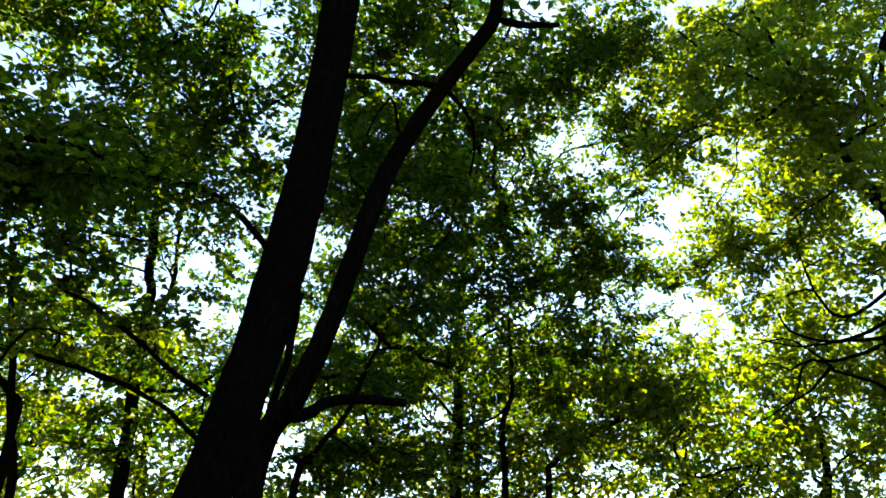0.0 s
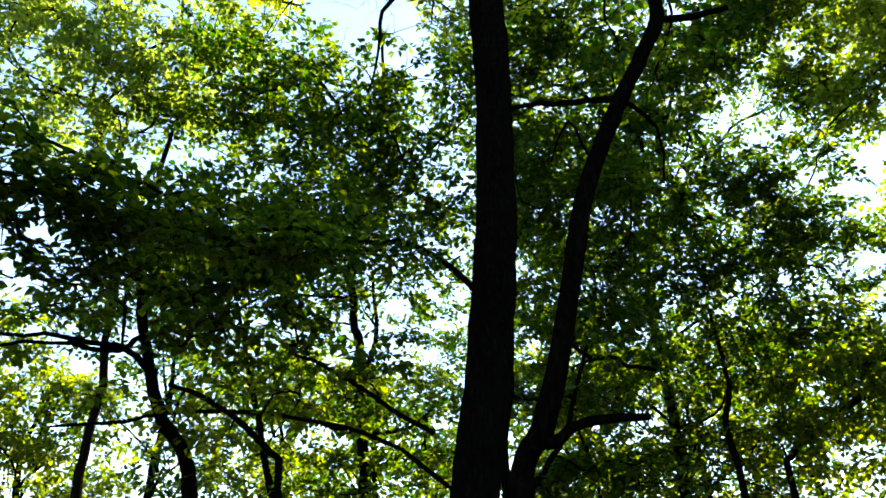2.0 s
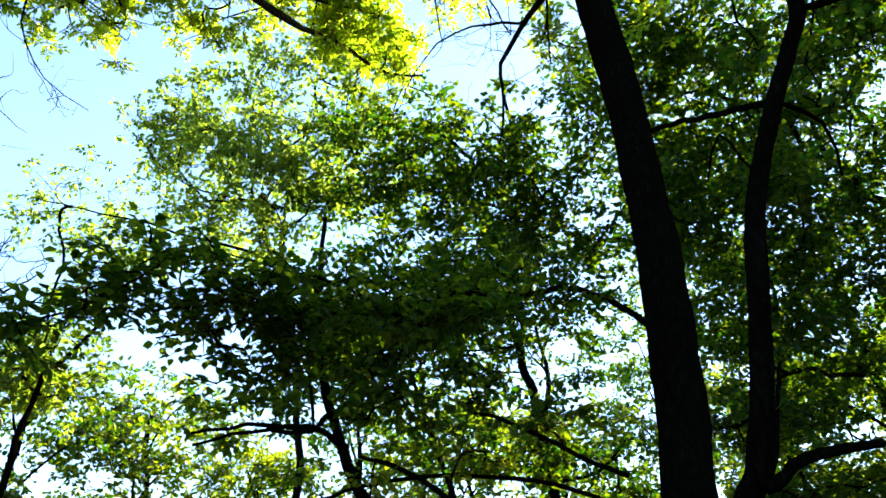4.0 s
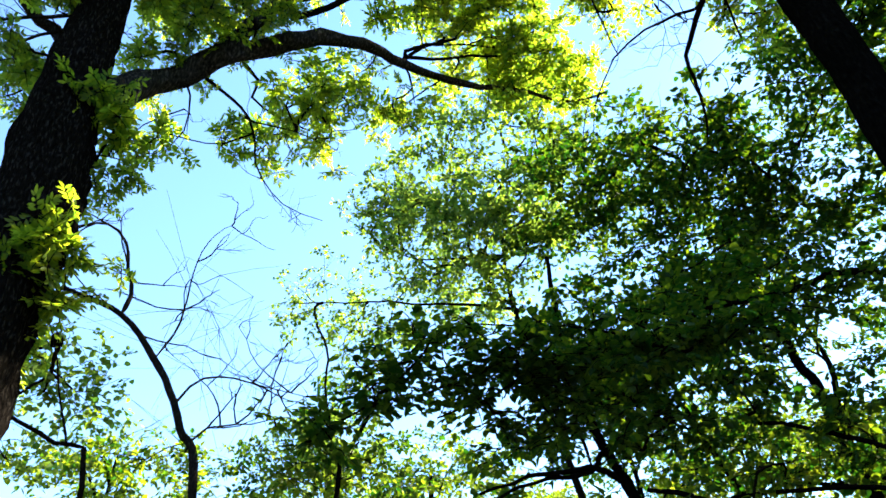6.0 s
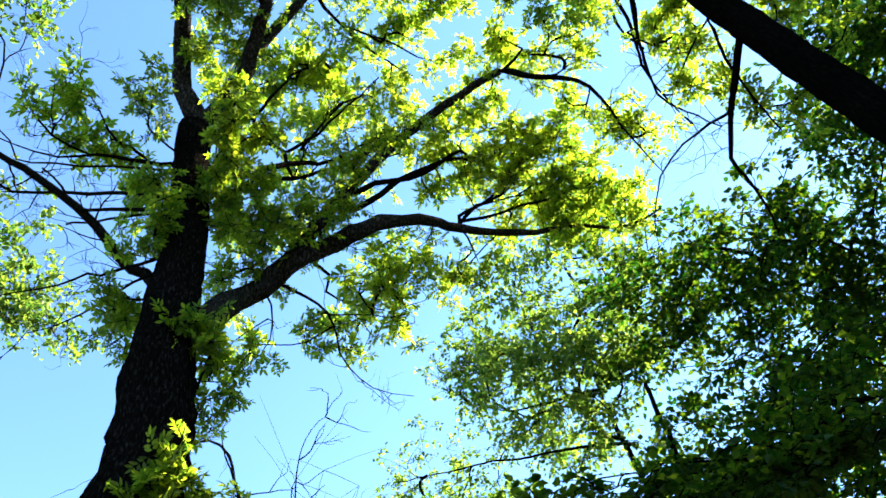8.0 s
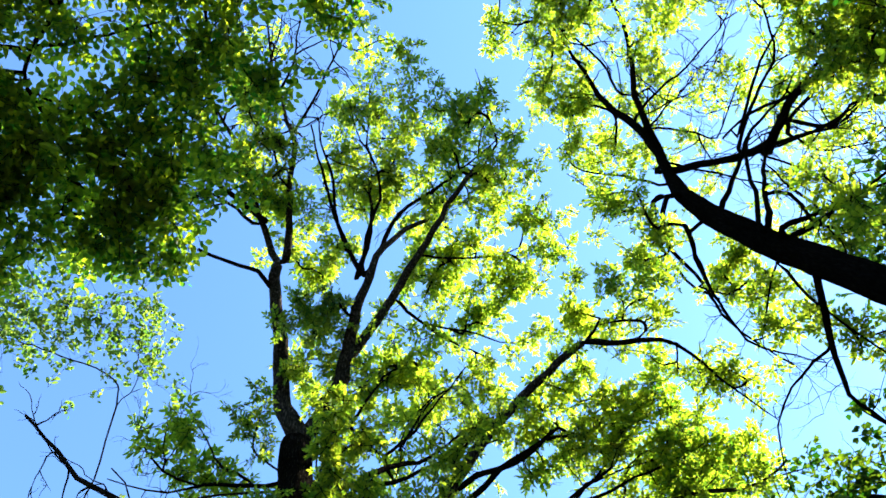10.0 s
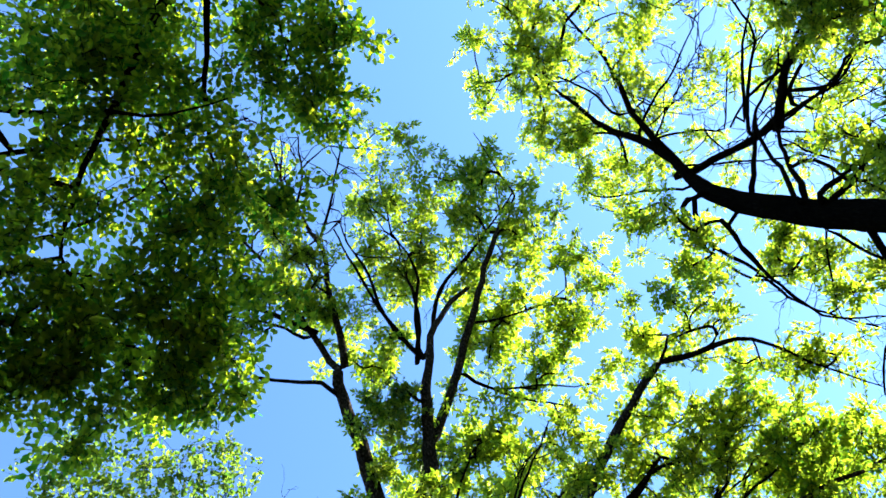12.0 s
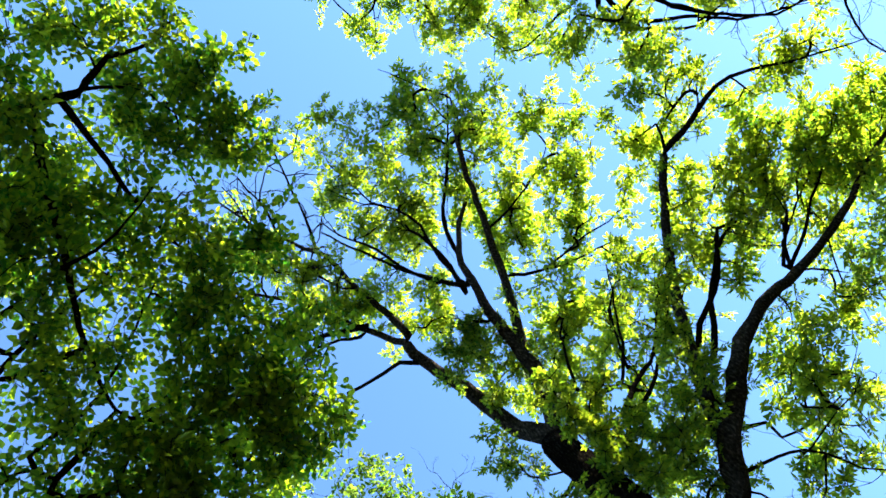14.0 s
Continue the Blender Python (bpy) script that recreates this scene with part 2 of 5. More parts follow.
class Tree:
    """A tree: trunk and limbs along given lines, branches grown from them to clumps inside rough crown shapes, leaves on the clumps."""

    def __init__(self, name, label, bark_mat, leaf_mat, kind="simple", size=0.11, seed=1, group=""):
        self.bark, self.leaf, self.kind, self.size, self.g = bark_mat, leaf_mat, kind, size, np.random.default_rng(seed)
        self.nodes, self.seed, self.targets, self.extra = [], seed, [], []
        self.root = tagged(new(name), label, "tree", group)
        self.base = None

    def stem(self, pts, r0, r1, name="limb", label="", step=0.25, wander=0.07, lump=0.06, segs=12, mat=None, bare=False, girth=()):
        if self.nodes and name != "trunk" and r0 >= r1:
            # a limb grows out of the wood nearest to its foot
            wood = np.vstack(self.nodes)[:, :3]
            gap = np.linalg.norm(wood - np.array(pts[0]), axis=1)
            if 0.06 < gap.min() < 2.0:
                pts = [tuple(wood[gap.argmin()])] + list(pts)
        line = spline(pts, step)
        n = len(line)
        if wander:
            w = np.cumsum(self.g.normal(size=(n, 3)), axis=0)
            w -= np.linspace(0, 1, n)[:, None] * w[-1]
            line = line + w * wander * step
        radii = r1 + (r0 - r1) * np.linspace(1, 0, n) ** (1.0 if name == "trunk" else 1.25)
        if girth:
            radii = np.interp(line[:, 2], [z for z, r in girth], [r for z, r in girth])
        if name == "trunk":
            self.root.location = Vector(line[0])
            self.base = line[0]
            flare = np.exp(-np.maximum(0, line[:, 2] - line[0][2]) / 0.45)
            radii = radii * (1 + 0.5 * flare)
        else:
            # the foot sinks into the wood that bears it
            radii[0] *= 0.45
        tip = line[-1] - line[-2]
        tip = line[-1] + tip / (np.linalg.norm(tip) + 1e-9) * radii[-1] * 0.4
        v, q = tube(np.vstack([line, tip]), np.r_[radii, radii[-1] * 0.05], segs, lump, self.seed + len(self.nodes))
        me = mesh_from(name, v - self.base, q, [mat or self.bark])
        part(name, me, self.root, label)
        if not bare:
            self.nodes.append(np.c_[line, radii])
        return line

    def blob(self, centre, r, n, flat=0.8, hole=0.0):
        """n clumps inside a rough ball."""
        c = np.array(centre)
        got = 0
        while got < n:
            d = self.g.normal(size=3)
            d *= self.g.uniform(0.15, 1) ** 0.45 / np.linalg.norm(d)
            t = c + d * r * np.array([1, 1, flat]) * (1.05 + 0.7 * noise.noise(Vector(d / np.linalg.norm(d)) * 1.5 + Vector(c) * 3.7))
            if hole and noise.noise(Vector(t) * 0.9 + Vector((self.seed, 0, 0))) < hole - 0.5 and self.g.uniform() < 0.8:
                got += 0.34
                continue
            self.targets.append(t)
            got += 1

    def twigs(self, line, n, reach, r=0.006, start=0.15):
        """Bare forked twigs along a limb."""
        for k in range(n):
            i = int(len(line) * self.g.uniform(start, 0.999))
            way = self.g.normal(size=3) + 0.8 * (line[min(i + 1, len(line) - 1)] - line[max(i - 1, 0)]) / 0.5
            self.fork(line[i], way / np.linalg.norm(way), reach * self.g.uniform(0.5, 1.2), r, 2)

    def fork(self, p, way, reach, r, depth):
        m, pts = 6, [p]
        for k in range(m):
            way = way + self.g.normal(size=3) * 0.22 + np.array([0, 0, 0.05])
            way /= np.linalg.norm(way)
            pts.append(pts[-1] + way * reach / m)
        self.extra.append(tube(np.array(pts), np.linspace(r, r * 0.35, m + 1), 4 if r > 0.008 else 3))
        if depth:
            for k in range(int(self.g.integers(1, 4))):
                w = way + self.g.normal(size=3) * 0.7
                self.fork(pts[int(self.g.integers(2, m + 1))], w / np.linalg.norm(w), reach * self.g.uniform(0.35, 0.7), r * 0.6, depth - 1)

    def grow(self, sprays=6, spread=0.2, twig=0.006, sag=0.08, bare=0.0, min_r=0.005, level=0.6, tilt=1.0, size=None, single=0, lift=0.0):
        fixed = np.vstack(self.nodes)
        ways = np.vstack([np.gradient(n[:, :3], axis=0) for n in self.nodes])
        nf = len(fixed)
        # clumps join the nearest wood already there, nearest first, leaving it at a slant
        tg = np.array(self.targets)
        first = np.array([np.min(np.sum((fixed[::2, :3] - t) ** 2, 1)) for t in tg])
        tg = tg[np.argsort(first)]
        cap = nf + 9 * len(tg) + 8
        pos, way, par, load = np.zeros((cap, 3)), np.zeros((cap, 3)), np.full(cap, -1), np.zeros(cap)
        pos[:nf], way[:nf] = fixed[:, :3], ways / (np.linalg.norm(ways, axis=1)[:, None] + 1e-9)
        n = nf
        paths = []
        for t in tg:
            off = t - pos[:n]
            dist = np.linalg.norm(off, axis=1) + 1e-6
            lean = np.sum(off * way[:n], 1) / dist
            j = int(np.argmin(dist * (1.45 - 0.55 * lean) + np.where(off[:, 2] < -0.6, 0.5, 0)))
            a, ln = pos[j], dist[j]
            k = int(min(8, max(3, ln / 0.2)))
            ctrl = a + (t - a) * 0.3 + way[j] * 0.2 * ln + self.g.normal(size=3) * 0.07 * ln + np.array([0, 0, 0.04 * ln])
            s = np.linspace(0, 1, k + 1)[1:, None]
            wob = np.cumsum(self.g.normal(size=(k, 3)), axis=0) * 0.022 * ln * np.sin(np.pi * s)
            pts = (1 - s) ** 2 * a + 2 * s * (1 - s) * ctrl + s ** 2 * (t - np.array([0, 0, sag * ln])) + wob
            ids = np.arange(n, n + k)
            pos[n:n + k] = pts
            way[n:n + k] = np.diff(np.vstack([a, pts]), axis=0)
            way[n:n + k] /= np.linalg.norm(way[n:n + k], axis=1)[:, None] + 1e-9
            par[n] = j if j >= nf else -1
            par[n + 1:n + k] = ids[:-1]
            load[n + k - 1] = 1
            n += k
            paths.append((j, ids))
        for i in range(n - 1, nf - 1, -1):
            if par[i] >= 0:
                load[par[i]] += load[i]
        rad = np.maximum(min_r, twig * load ** 0.47)
        pieces, self.extra = self.extra, []
        for j, ids in paths:
            line = np.vstack([pos[j], pos[ids]])
            r = rad[ids] * np.where(load[ids] < 2, np.linspace(1.0, 0.5, len(ids)), 1.0)
            r = np.r_[r[0] * 1.1, r]
            if r[0] > 0.018:
                v, q = tube(line, r, 7)
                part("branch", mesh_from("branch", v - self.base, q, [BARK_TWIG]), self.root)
            else:
                pieces.append(tube(line, r, 5 if r[0] > 0.011 else 3))
        ends = np.array([pos[ids[-1]] for j, ids in paths])
        base = self.base
        # sprays
        temps = [spray_template(self.seed * 50 + k, self.kind, size or self.size) for k in range(5)]
        V, Q, S, o = [], [], [], 0
        # the sprays nearest the clearing are pieces of their own
        near = set(np.argsort(np.sum((ends - np.array([0, 0, 1.6])) ** 2, 1))[:single // max(1, sprays)].tolist())
        meshes = [mesh_from("leaf_spray", v, q, [self.leaf, BARK_TWIG], sl, False) for v, q, sl in temps] if single else []
        for number, e in enumerate(ends):
            if self.g.uniform() < bare:
                for k in range(3):
                    w = self.g.normal(size=3) * spread * 1.3
                    pieces.append(tube(np.array([e, e + w * 0.5 + self.g.normal(size=3) * 0.03, e + w]), [min_r, min_r * 0.8, min_r * 0.5], 3))
                continue
            for k in range(sprays):
                w = self.g.normal(size=3) * spread * np.array([1, 1, level])
                at = e + w + np.array([0, 0, lift])
                pieces.append(tube(np.array([e, e + w * 0.5 + np.array([0, 0, 0.03]), at]), [min_r * 0.9, min_r * 0.7, min_r * 0.5], 3))
                which = int(self.g.integers(0, 5))
                v, q, s = temps[which]
                m = turn(self.g, tilt) * self.g.uniform(0.75, 1.2)
                if number in near:
                    part("leaf_spray", meshes[which], self.root).matrix_basis = Matrix.Translation(at - base) @ Matrix(m.tolist()).to_4x4()
                    continue
                V.append(v @ m.T + at - base)
                Q.append(q + o)
                S.append(s)
                o += len(v)
        v, q = joined(pieces)
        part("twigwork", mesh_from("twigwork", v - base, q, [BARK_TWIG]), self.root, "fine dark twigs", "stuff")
        if V:
            part("crown", mesh_from("crown", np.vstack(V), np.vstack(Q), [self.leaf, BARK_TWIG], np.concatenate(S), False), self.root, "", "stuff")
        self.targets = []
        return self


# ---- ground ----
def ground_sheet():
    bm = bmesh.new()
    edges = [-900, -300, -120, -60, -40, -30, -24] + list(range(-20, 21, 2)) + [24, 30, 40, 60, 120, 300, 900]
    grid = [[bm.verts.new((x, y, 0 if max(abs(x), abs(y)) > 40 else 0.12 * noise.noise((x * 0.25, y * 0.25, 3)))) for y in edges] for x in edges]
    for i in range(len(edges) - 1):
        for j in range(len(edges) - 1):
            bm.faces.new((grid[i][j], grid[i + 1][j], grid[i + 1][j + 1], grid[i][j + 1])).smooth = True
    me = bpy.data.meshes.new("ground")
    bm.to_mesh(me)
    me.materials.append(floor_mat())
    tagged(new("ground", me), "brown leaf-littered woodland floor with patches of green", "ground", "", "structure")


ground_sheet()

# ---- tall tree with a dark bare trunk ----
t = Tree("tall_ash_tree", "tall tree with a straight dark trunk and airy green crown", BARK_DARK_SHADED, LEAF_ASH, "tuft", 0.2, 3)
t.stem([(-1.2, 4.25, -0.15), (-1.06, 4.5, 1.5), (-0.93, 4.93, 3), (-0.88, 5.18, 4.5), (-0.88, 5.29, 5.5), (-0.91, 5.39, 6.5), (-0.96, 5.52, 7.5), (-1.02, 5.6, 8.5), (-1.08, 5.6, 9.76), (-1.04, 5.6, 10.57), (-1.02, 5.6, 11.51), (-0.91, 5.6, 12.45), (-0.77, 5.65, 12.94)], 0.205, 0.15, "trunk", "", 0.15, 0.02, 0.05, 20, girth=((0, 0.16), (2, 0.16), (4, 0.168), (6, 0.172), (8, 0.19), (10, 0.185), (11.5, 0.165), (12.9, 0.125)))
lead = t.stem([(-0.92, 5.64, 12.53), (-0.77, 5.61, 12.88), (-0.61, 5.59, 13.24), (-0.28, 5.45, 13.75), (0.09, 5.08, 14.3), (0.19, 4.9, 14.67), (0.54, 4.62, 15.03), (0.97, 4.22, 15.38), (1.46, 3.69, 15.78), (1.63, 3.1, 16.2)], 0.125, 0.014)
t.twigs(lead, 8, 1.2, 0.014, 0.3)
lead = t.stem([(-0.54, 5.61, 13.37), (-0.1, 5.44, 13.91), (0.51, 5.19, 14.44), (1.11, 5.11, 14.88), (1.85, 4.9, 15.3), (2.31, 4.65, 15.76), (3.01, 4.27, 16.18)], 0.08, 0.02)
t.twigs(lead, 8, 1.2, 0.014, 0.2)
t.stem([(0.13, 5.11, 14.92), (0.47, 5.15, 15.06), (1.13, 4.96, 15.26)], 0.025, 0.01)
lead = t.stem([(0.57, 5.32, 14.71), (0.76, 5.56, 14.82), (0.63, 6.07, 14.81), (1.23, 6.43, 14.81), (1.82, 6.78, 14.78)], 0.025, 0.01)
t.twigs(lead, 9, 1.0, 0.012, 0.2)
lead = t.stem([(0.01, 5.66, 14.36), (0.61, 5.97, 14.49), (0.88, 6.38, 14.56), (1.41, 6.58, 14.71)], 0.022, 0.008)
t.twigs(lead, 8, 1.0, 0.012, 0.2)
lead = t.stem([(-0.62, 5.68, 13.21), (-0.28, 6.33, 13.16), (-0.07, 6.86, 13.13), (0.24, 7.25, 13.18), (0.84, 7.46, 13.31), (1.4, 7.73, 13.38), (1.95, 8, 13.42)], 0.075, 0.03)
t.twigs(lead, 6, 1.1, 0.014, 0.3)
lead = t.stem([(-0.04, 6.89, 13), (0.44, 7.58, 12.86), (0.67, 8.1, 12.81), (1.07, 8.47, 12.84), (1.51, 8.83, 12.85)], 0.045, 0.015)
t.twigs(lead, 8, 1.1, 0.014, 0.2)
t.stem([(-0.94, 5.7, 11.34), (-0.49, 5.88, 11.54), (-0.07, 6.01, 11.76), (0.37, 6.13, 11.96), (0.84, 6.48, 11.99), (1.27, 6.65, 12.12)], 0.05, 0.014)
lead = t.stem([(-0.95, 5.74, 10.11), (-0.56, 6, 10.85), (-0.08, 6.25, 11.58), (0.49, 6.67, 12.18)], 0.055, 0.018)
t.twigs(lead, 5, 1.0, 0.012, 0.3)
lead = t.stem([(-0.96, 5.62, 9.57), (-0.66, 6.14, 9.71), (-0.32, 6.56, 9.9), (-0.08, 6.96, 10.09), (0.16, 7.48, 10.16)], 0.05, 0.015)
t.twigs(lead, 8, 1.0, 0.012, 0.2)
lead = t.stem([(0.04, 6.42, 11.87), (-0.12, 7.14, 11.61), (-0.16, 7.61, 11.5), (-0.32, 8.02, 11.42)], 0.022, 0.008)
t.twigs(lead, 8, 1.0, 0.011, 0.2)
lead = t.stem([(-0.22, 6.28, 11.48), (-0.25, 6.73, 11.46), (-0.41, 7.33, 11.29), (-0.54, 7.86, 11.14)], 0.024, 0.008)
t.twigs(lead, 8, 1.0, 0.011, 0.2)
lead = t.stem([(-0.5, 5.53, 13.3), (-0.48, 5.99, 13.17), (-0.46, 6.44, 13.03), (-0.45, 7.17, 12.69), (-0.63, 7.63, 12.47)], 0.026, 0.008)
t.twigs(lead, 7, 0.9, 0.011, 0.2)
lead = t.stem([(-0.06, 5.46, 14.45), (0.11, 6, 14.32), (0.18, 6.51, 14.19), (0.17, 6.87, 14.13), (0.85, 6.95, 14.19), (1.66, 7.02, 14.2)], 0.026, 0.01)
t.twigs(lead, 5, 0.9, 0.011, 0.3)
t.stem([(0.66, 7.82, 12.58), (0.31, 7.68, 12.57), (-0.14, 7.57, 12.54)], 0.02, 0.01)
lead = t.stem([(0.44, 7.54, 12.79), (0.29, 7.99, 12.72), (0.55, 8.58, 12.5), (0.74, 9.01, 12.39)], 0.024, 0.008)
t.twigs(lead, 8, 1.0, 0.011, 0.2)
lead = t.stem([(-1.02, 5.17, 12.1), (-1.47, 5.15, 11.9), (-1.86, 5.35, 11.57), (-2.11, 5.64, 11.2), (-2.41, 5.89, 10.8), (-2.58, 6.24, 10.34), (-2.68, 6.59, 9.84)], 0.05, 0.01)
t.twigs(lead, 8, 0.7, 0.008, 0.4)
t.stem([(-1.32, 5.3, 11.3), (-1.79, 5.48, 11.04), (-2.12, 5.65, 10.78), (-2.37, 5.88, 10.48)], 0.036, 0.012)
t.stem([(-2.07, 5.53, 11.03), (-2.05, 5.94, 10.83), (-2.02, 6.12, 10.77)], 0.024, 0.008)
t.stem([(-0.9, 5.38, 12.9), (-0.93, 4.83, 13.27), (-0.99, 4.23, 13.62), (-0.88, 4.04, 13.8)], 0.028, 0.012)
t.stem([(-1.05, 5.2, 12.38), (-1.29, 5.12, 12.26), (-1.6, 5.17, 12.05), (-1.97, 5.43, 11.71), (-2.2, 5.7, 11.37), (-2.23, 5.97, 11.04)], 0.05, 0.015)
lead = t.stem([(-1.25, 5.27, 11.41), (-1.65, 5.42, 11.13), (-2.09, 5.66, 10.75), (-2.28, 5.76, 10.49), (-2.5, 6, 10.12), (-2.49, 6.28, 9.76), (-2.41, 6.62, 9.34)], 0.04, 0.009)
t.twigs(lead, 9, 0.7, 0.008, 0.4)
lead = t.stem([(-1.24, 5.49, 8.72), (-1.85, 5.69, 8.42), (-2.34, 5.86, 8.11), (-2.4, 6.08, 7.9), (-2.54, 6.34, 7.63), (-2.73, 6.53, 7.39)], 0.05, 0.012)
t.twigs(lead, 8, 0.7, 0.008, 0.4)
lead = t.stem([(-1.92, 5.71, 8.38), (-2.1, 5.63, 8.42), (-2.46, 5.51, 8.42), (-2.9, 5.47, 8.31), (-3.33, 5.52, 8.09), (-3.64, 5.63, 7.84)], 0.021, 0.005)
t.twigs(lead, 7, 0.6, 0.006, 0.2)
t.stem([(-1.25, 5.46, 9.38), (-1.49, 5.7, 8.98), (-1.65, 6, 8.51), (-1.8, 6.25, 8.05)], 0.026, 0.01)
t.stem([(-0.92, 5.44, 9.81), (-0.51, 5.65, 10.55), (-0.04, 5.83, 11.28), (0.28, 6.13, 11.92)], 0.04, 0.02)
lead = t.stem([(-0.8, 5.45, 9.45), (-0.51, 5.89, 9.52), (-0.16, 6.38, 9.53), (0.29, 6.71, 9.64), (0.57, 7.05, 9.73)], 0.045, 0.012)
t.twigs(lead, 8, 0.9, 0.011, 0.2)
t.stem([(-0.52, 6.07, 9.76), (-0.4, 6.16, 10.12), (-0.25, 6.03, 10.63), (-0.06, 5.92, 11.1)], 0.025, 0.01)
lead = t.stem([(-0.72, 5.56, 13.57), (-0.38, 6.22, 13.34), (-0.14, 6.69, 13.17), (0.54, 7.6, 12.66), (1.2, 8.08, 12.35), (1.55, 8.43, 12.14)], 0.045, 0.012)
t.twigs(lead, 8, 1, 0.011, 0.2)
t.stem([(-1.35, 5.31, 12.52), (-1.38, 4.93, 12.92), (-1.26, 4.38, 13.38), (-1.1, 4.03, 13.74)], 0.022, 0.008)
lead = t.stem([(0.04, 6.55, 12), (0.39, 6.68, 12.15), (1.01, 6.83, 12.24), (1.47, 7.26, 12.14), (1.82, 7.77, 11.95), (2.08, 8.33, 11.69)], 0.085, 0.05)
t.twigs(lead, 8, 1.1, 0.014, 0.2)
t.stem([(0.99, 6.72, 12.08), (0.59, 6.37, 12.45), (0.11, 6.17, 12.71)], 0.04, 0.015)
t.stem([(0.21, 6.33, 12.61), (1.06, 6.37, 12.71), (1.81, 6.48, 12.73), (2.37, 6.64, 12.7), (2.73, 6.96, 12.59)], 0.034, 0.012)
lead = t.stem([(0.67, 7.13, 11.56), (1.03, 7.39, 11.58), (1.3, 7.83, 11.45), (1.39, 8.17, 11.41)], 0.04, 0.012)
t.twigs(lead, 6, 1.0, 0.012, 0.2)
lead = t.stem([(0.03, 6.61, 12.91), (1.02, 6.84, 13.25), (1.85, 7.13, 13.5), (2.72, 6.91, 14), (3.6, 6.91, 14.32)], 0.04, 0.012)
t.twigs(lead, 9, 1.2, 0.014, 0.2)
lead = t.stem([(0.62, 7.15, 12.54), (1.51, 7.74, 12.77), (2.43, 8.17, 13.05), (3.46, 8.48, 13.32)], 0.04, 0.012)
t.twigs(lead, 9, 1.2, 0.014, 0.2)
lead = t.stem([(0.27, 5, 13.75), (1.01, 5.57, 13.93), (1.66, 6.05, 14.1), (2.33, 6.44, 14.29)], 0.03, 0.01)
t.twigs(lead, 9, 1.2, 0.014, 0.2)
lead = t.stem([(0.48, 4.94, 14.43), (1.03, 4.53, 14.91), (1.48, 3.87, 15.45), (2.17, 3.35, 15.85)], 0.03, 0.01)
t.twigs(lead, 6, 1.0, 0.012, 0.2)
for c, r, n in (((1.12, 2.84, 15.9), 0.5, 7), ((1.82, 3.26, 15.72), 0.5, 7), ((1.83, 3.81, 15.57), 0.59, 10), ((0.93, 3.93, 15.62), 0.65, 12), ((0.3, 3.63, 15.74), 0.42, 5), ((-0.03, 4.25, 15.56), 0.63, 11), ((0.54, 4.85, 15.33), 0.72, 15), ((-0.55, 4.94, 15.3), 0.63, 11), ((-0.71, 4.27, 15.53), 0.39, 4), ((-0.51, 5.66, 15.01), 0.59, 10), ((0.64, 5.89, 14.67), 0.58, 6), ((1.31, 6.66, 14.23), 0.65, 6), ((1.47, 5.47, 14.8), 0.65, 12), ((0.02, 6.3, 14.48), 0.52, 5), ((-0.86, 7.02, 14.06), 0.52, 4), ((1.17, 7.64, 13.64), 0.65, 5),):
    t.blob(c, r, n)
for c, r, n in (((0.3, 8.35, 13.2), 0.65, 5), ((0.6, 8.7, 12.91), 0.65, 6), ((-1.28, 4.31, 11.82), 0.24, 4), ((-1.56, 5.08, 11.39), 0.4, 5), ((-1.96, 4.87, 11.43), 0.35, 4), ((-1.64, 5.97, 10.83), 0.4, 5), ((-1.57, 6.39, 10.54), 0.36, 4), ((-0.85, 6.79, 10.32), 0.45, 6), ((-0.54, 6.39, 10.66), 0.4, 4), ((-2.19, 6.67, 10.19), 0.35, 4), ((-2.01, 6.04, 10.71), 0.26, 3), ((-1.93, 4.81, 11.66), 0.24, 3), ((-1.49, 5.16, 11.55), 0.3, 3), ((-1.29, 5.95, 11.11), 0.35, 3), ((-1.56, 6.12, 10.96), 0.3, 3), ((-1.88, 5.85, 11.08), 0.24, 3),):
    t.blob(c, r, n)
for c, r, n in (((-0.69, 7.22, 10.23), 0.35, 3), ((-0.33, 7.55, 9.96), 0.35, 3), ((-0.99, 7.68, 9.78), 0.3, 3), ((-1.35, 4.26, 12.01), 0.26, 3), ((-0.87, 4.34, 12.03), 0.34, 3), ((-1.64, 6.05, 8.84), 0.24, 3), ((-1.82, 6.31, 8.55), 0.26, 3), ((-1.42, 6.59, 8.38), 0.26, 3), ((-1.96, 5.38, 9.28), 0.21, 3), ((-0.09, 5.71, 9.3), 0.26, 4), ((-0.36, 6.13, 8.94), 0.26, 4), ((2.99, 2.85, 15.4), 0.52, 7), ((2.54, 3.54, 15.32), 0.58, 9), ((2.54, 4.47, 15.02), 0.65, 11), ((2.33, 5.48, 14.65), 0.65, 11), ((1.58, 4.05, 15.31), 0.58, 9),):
    t.blob(c, r, n)
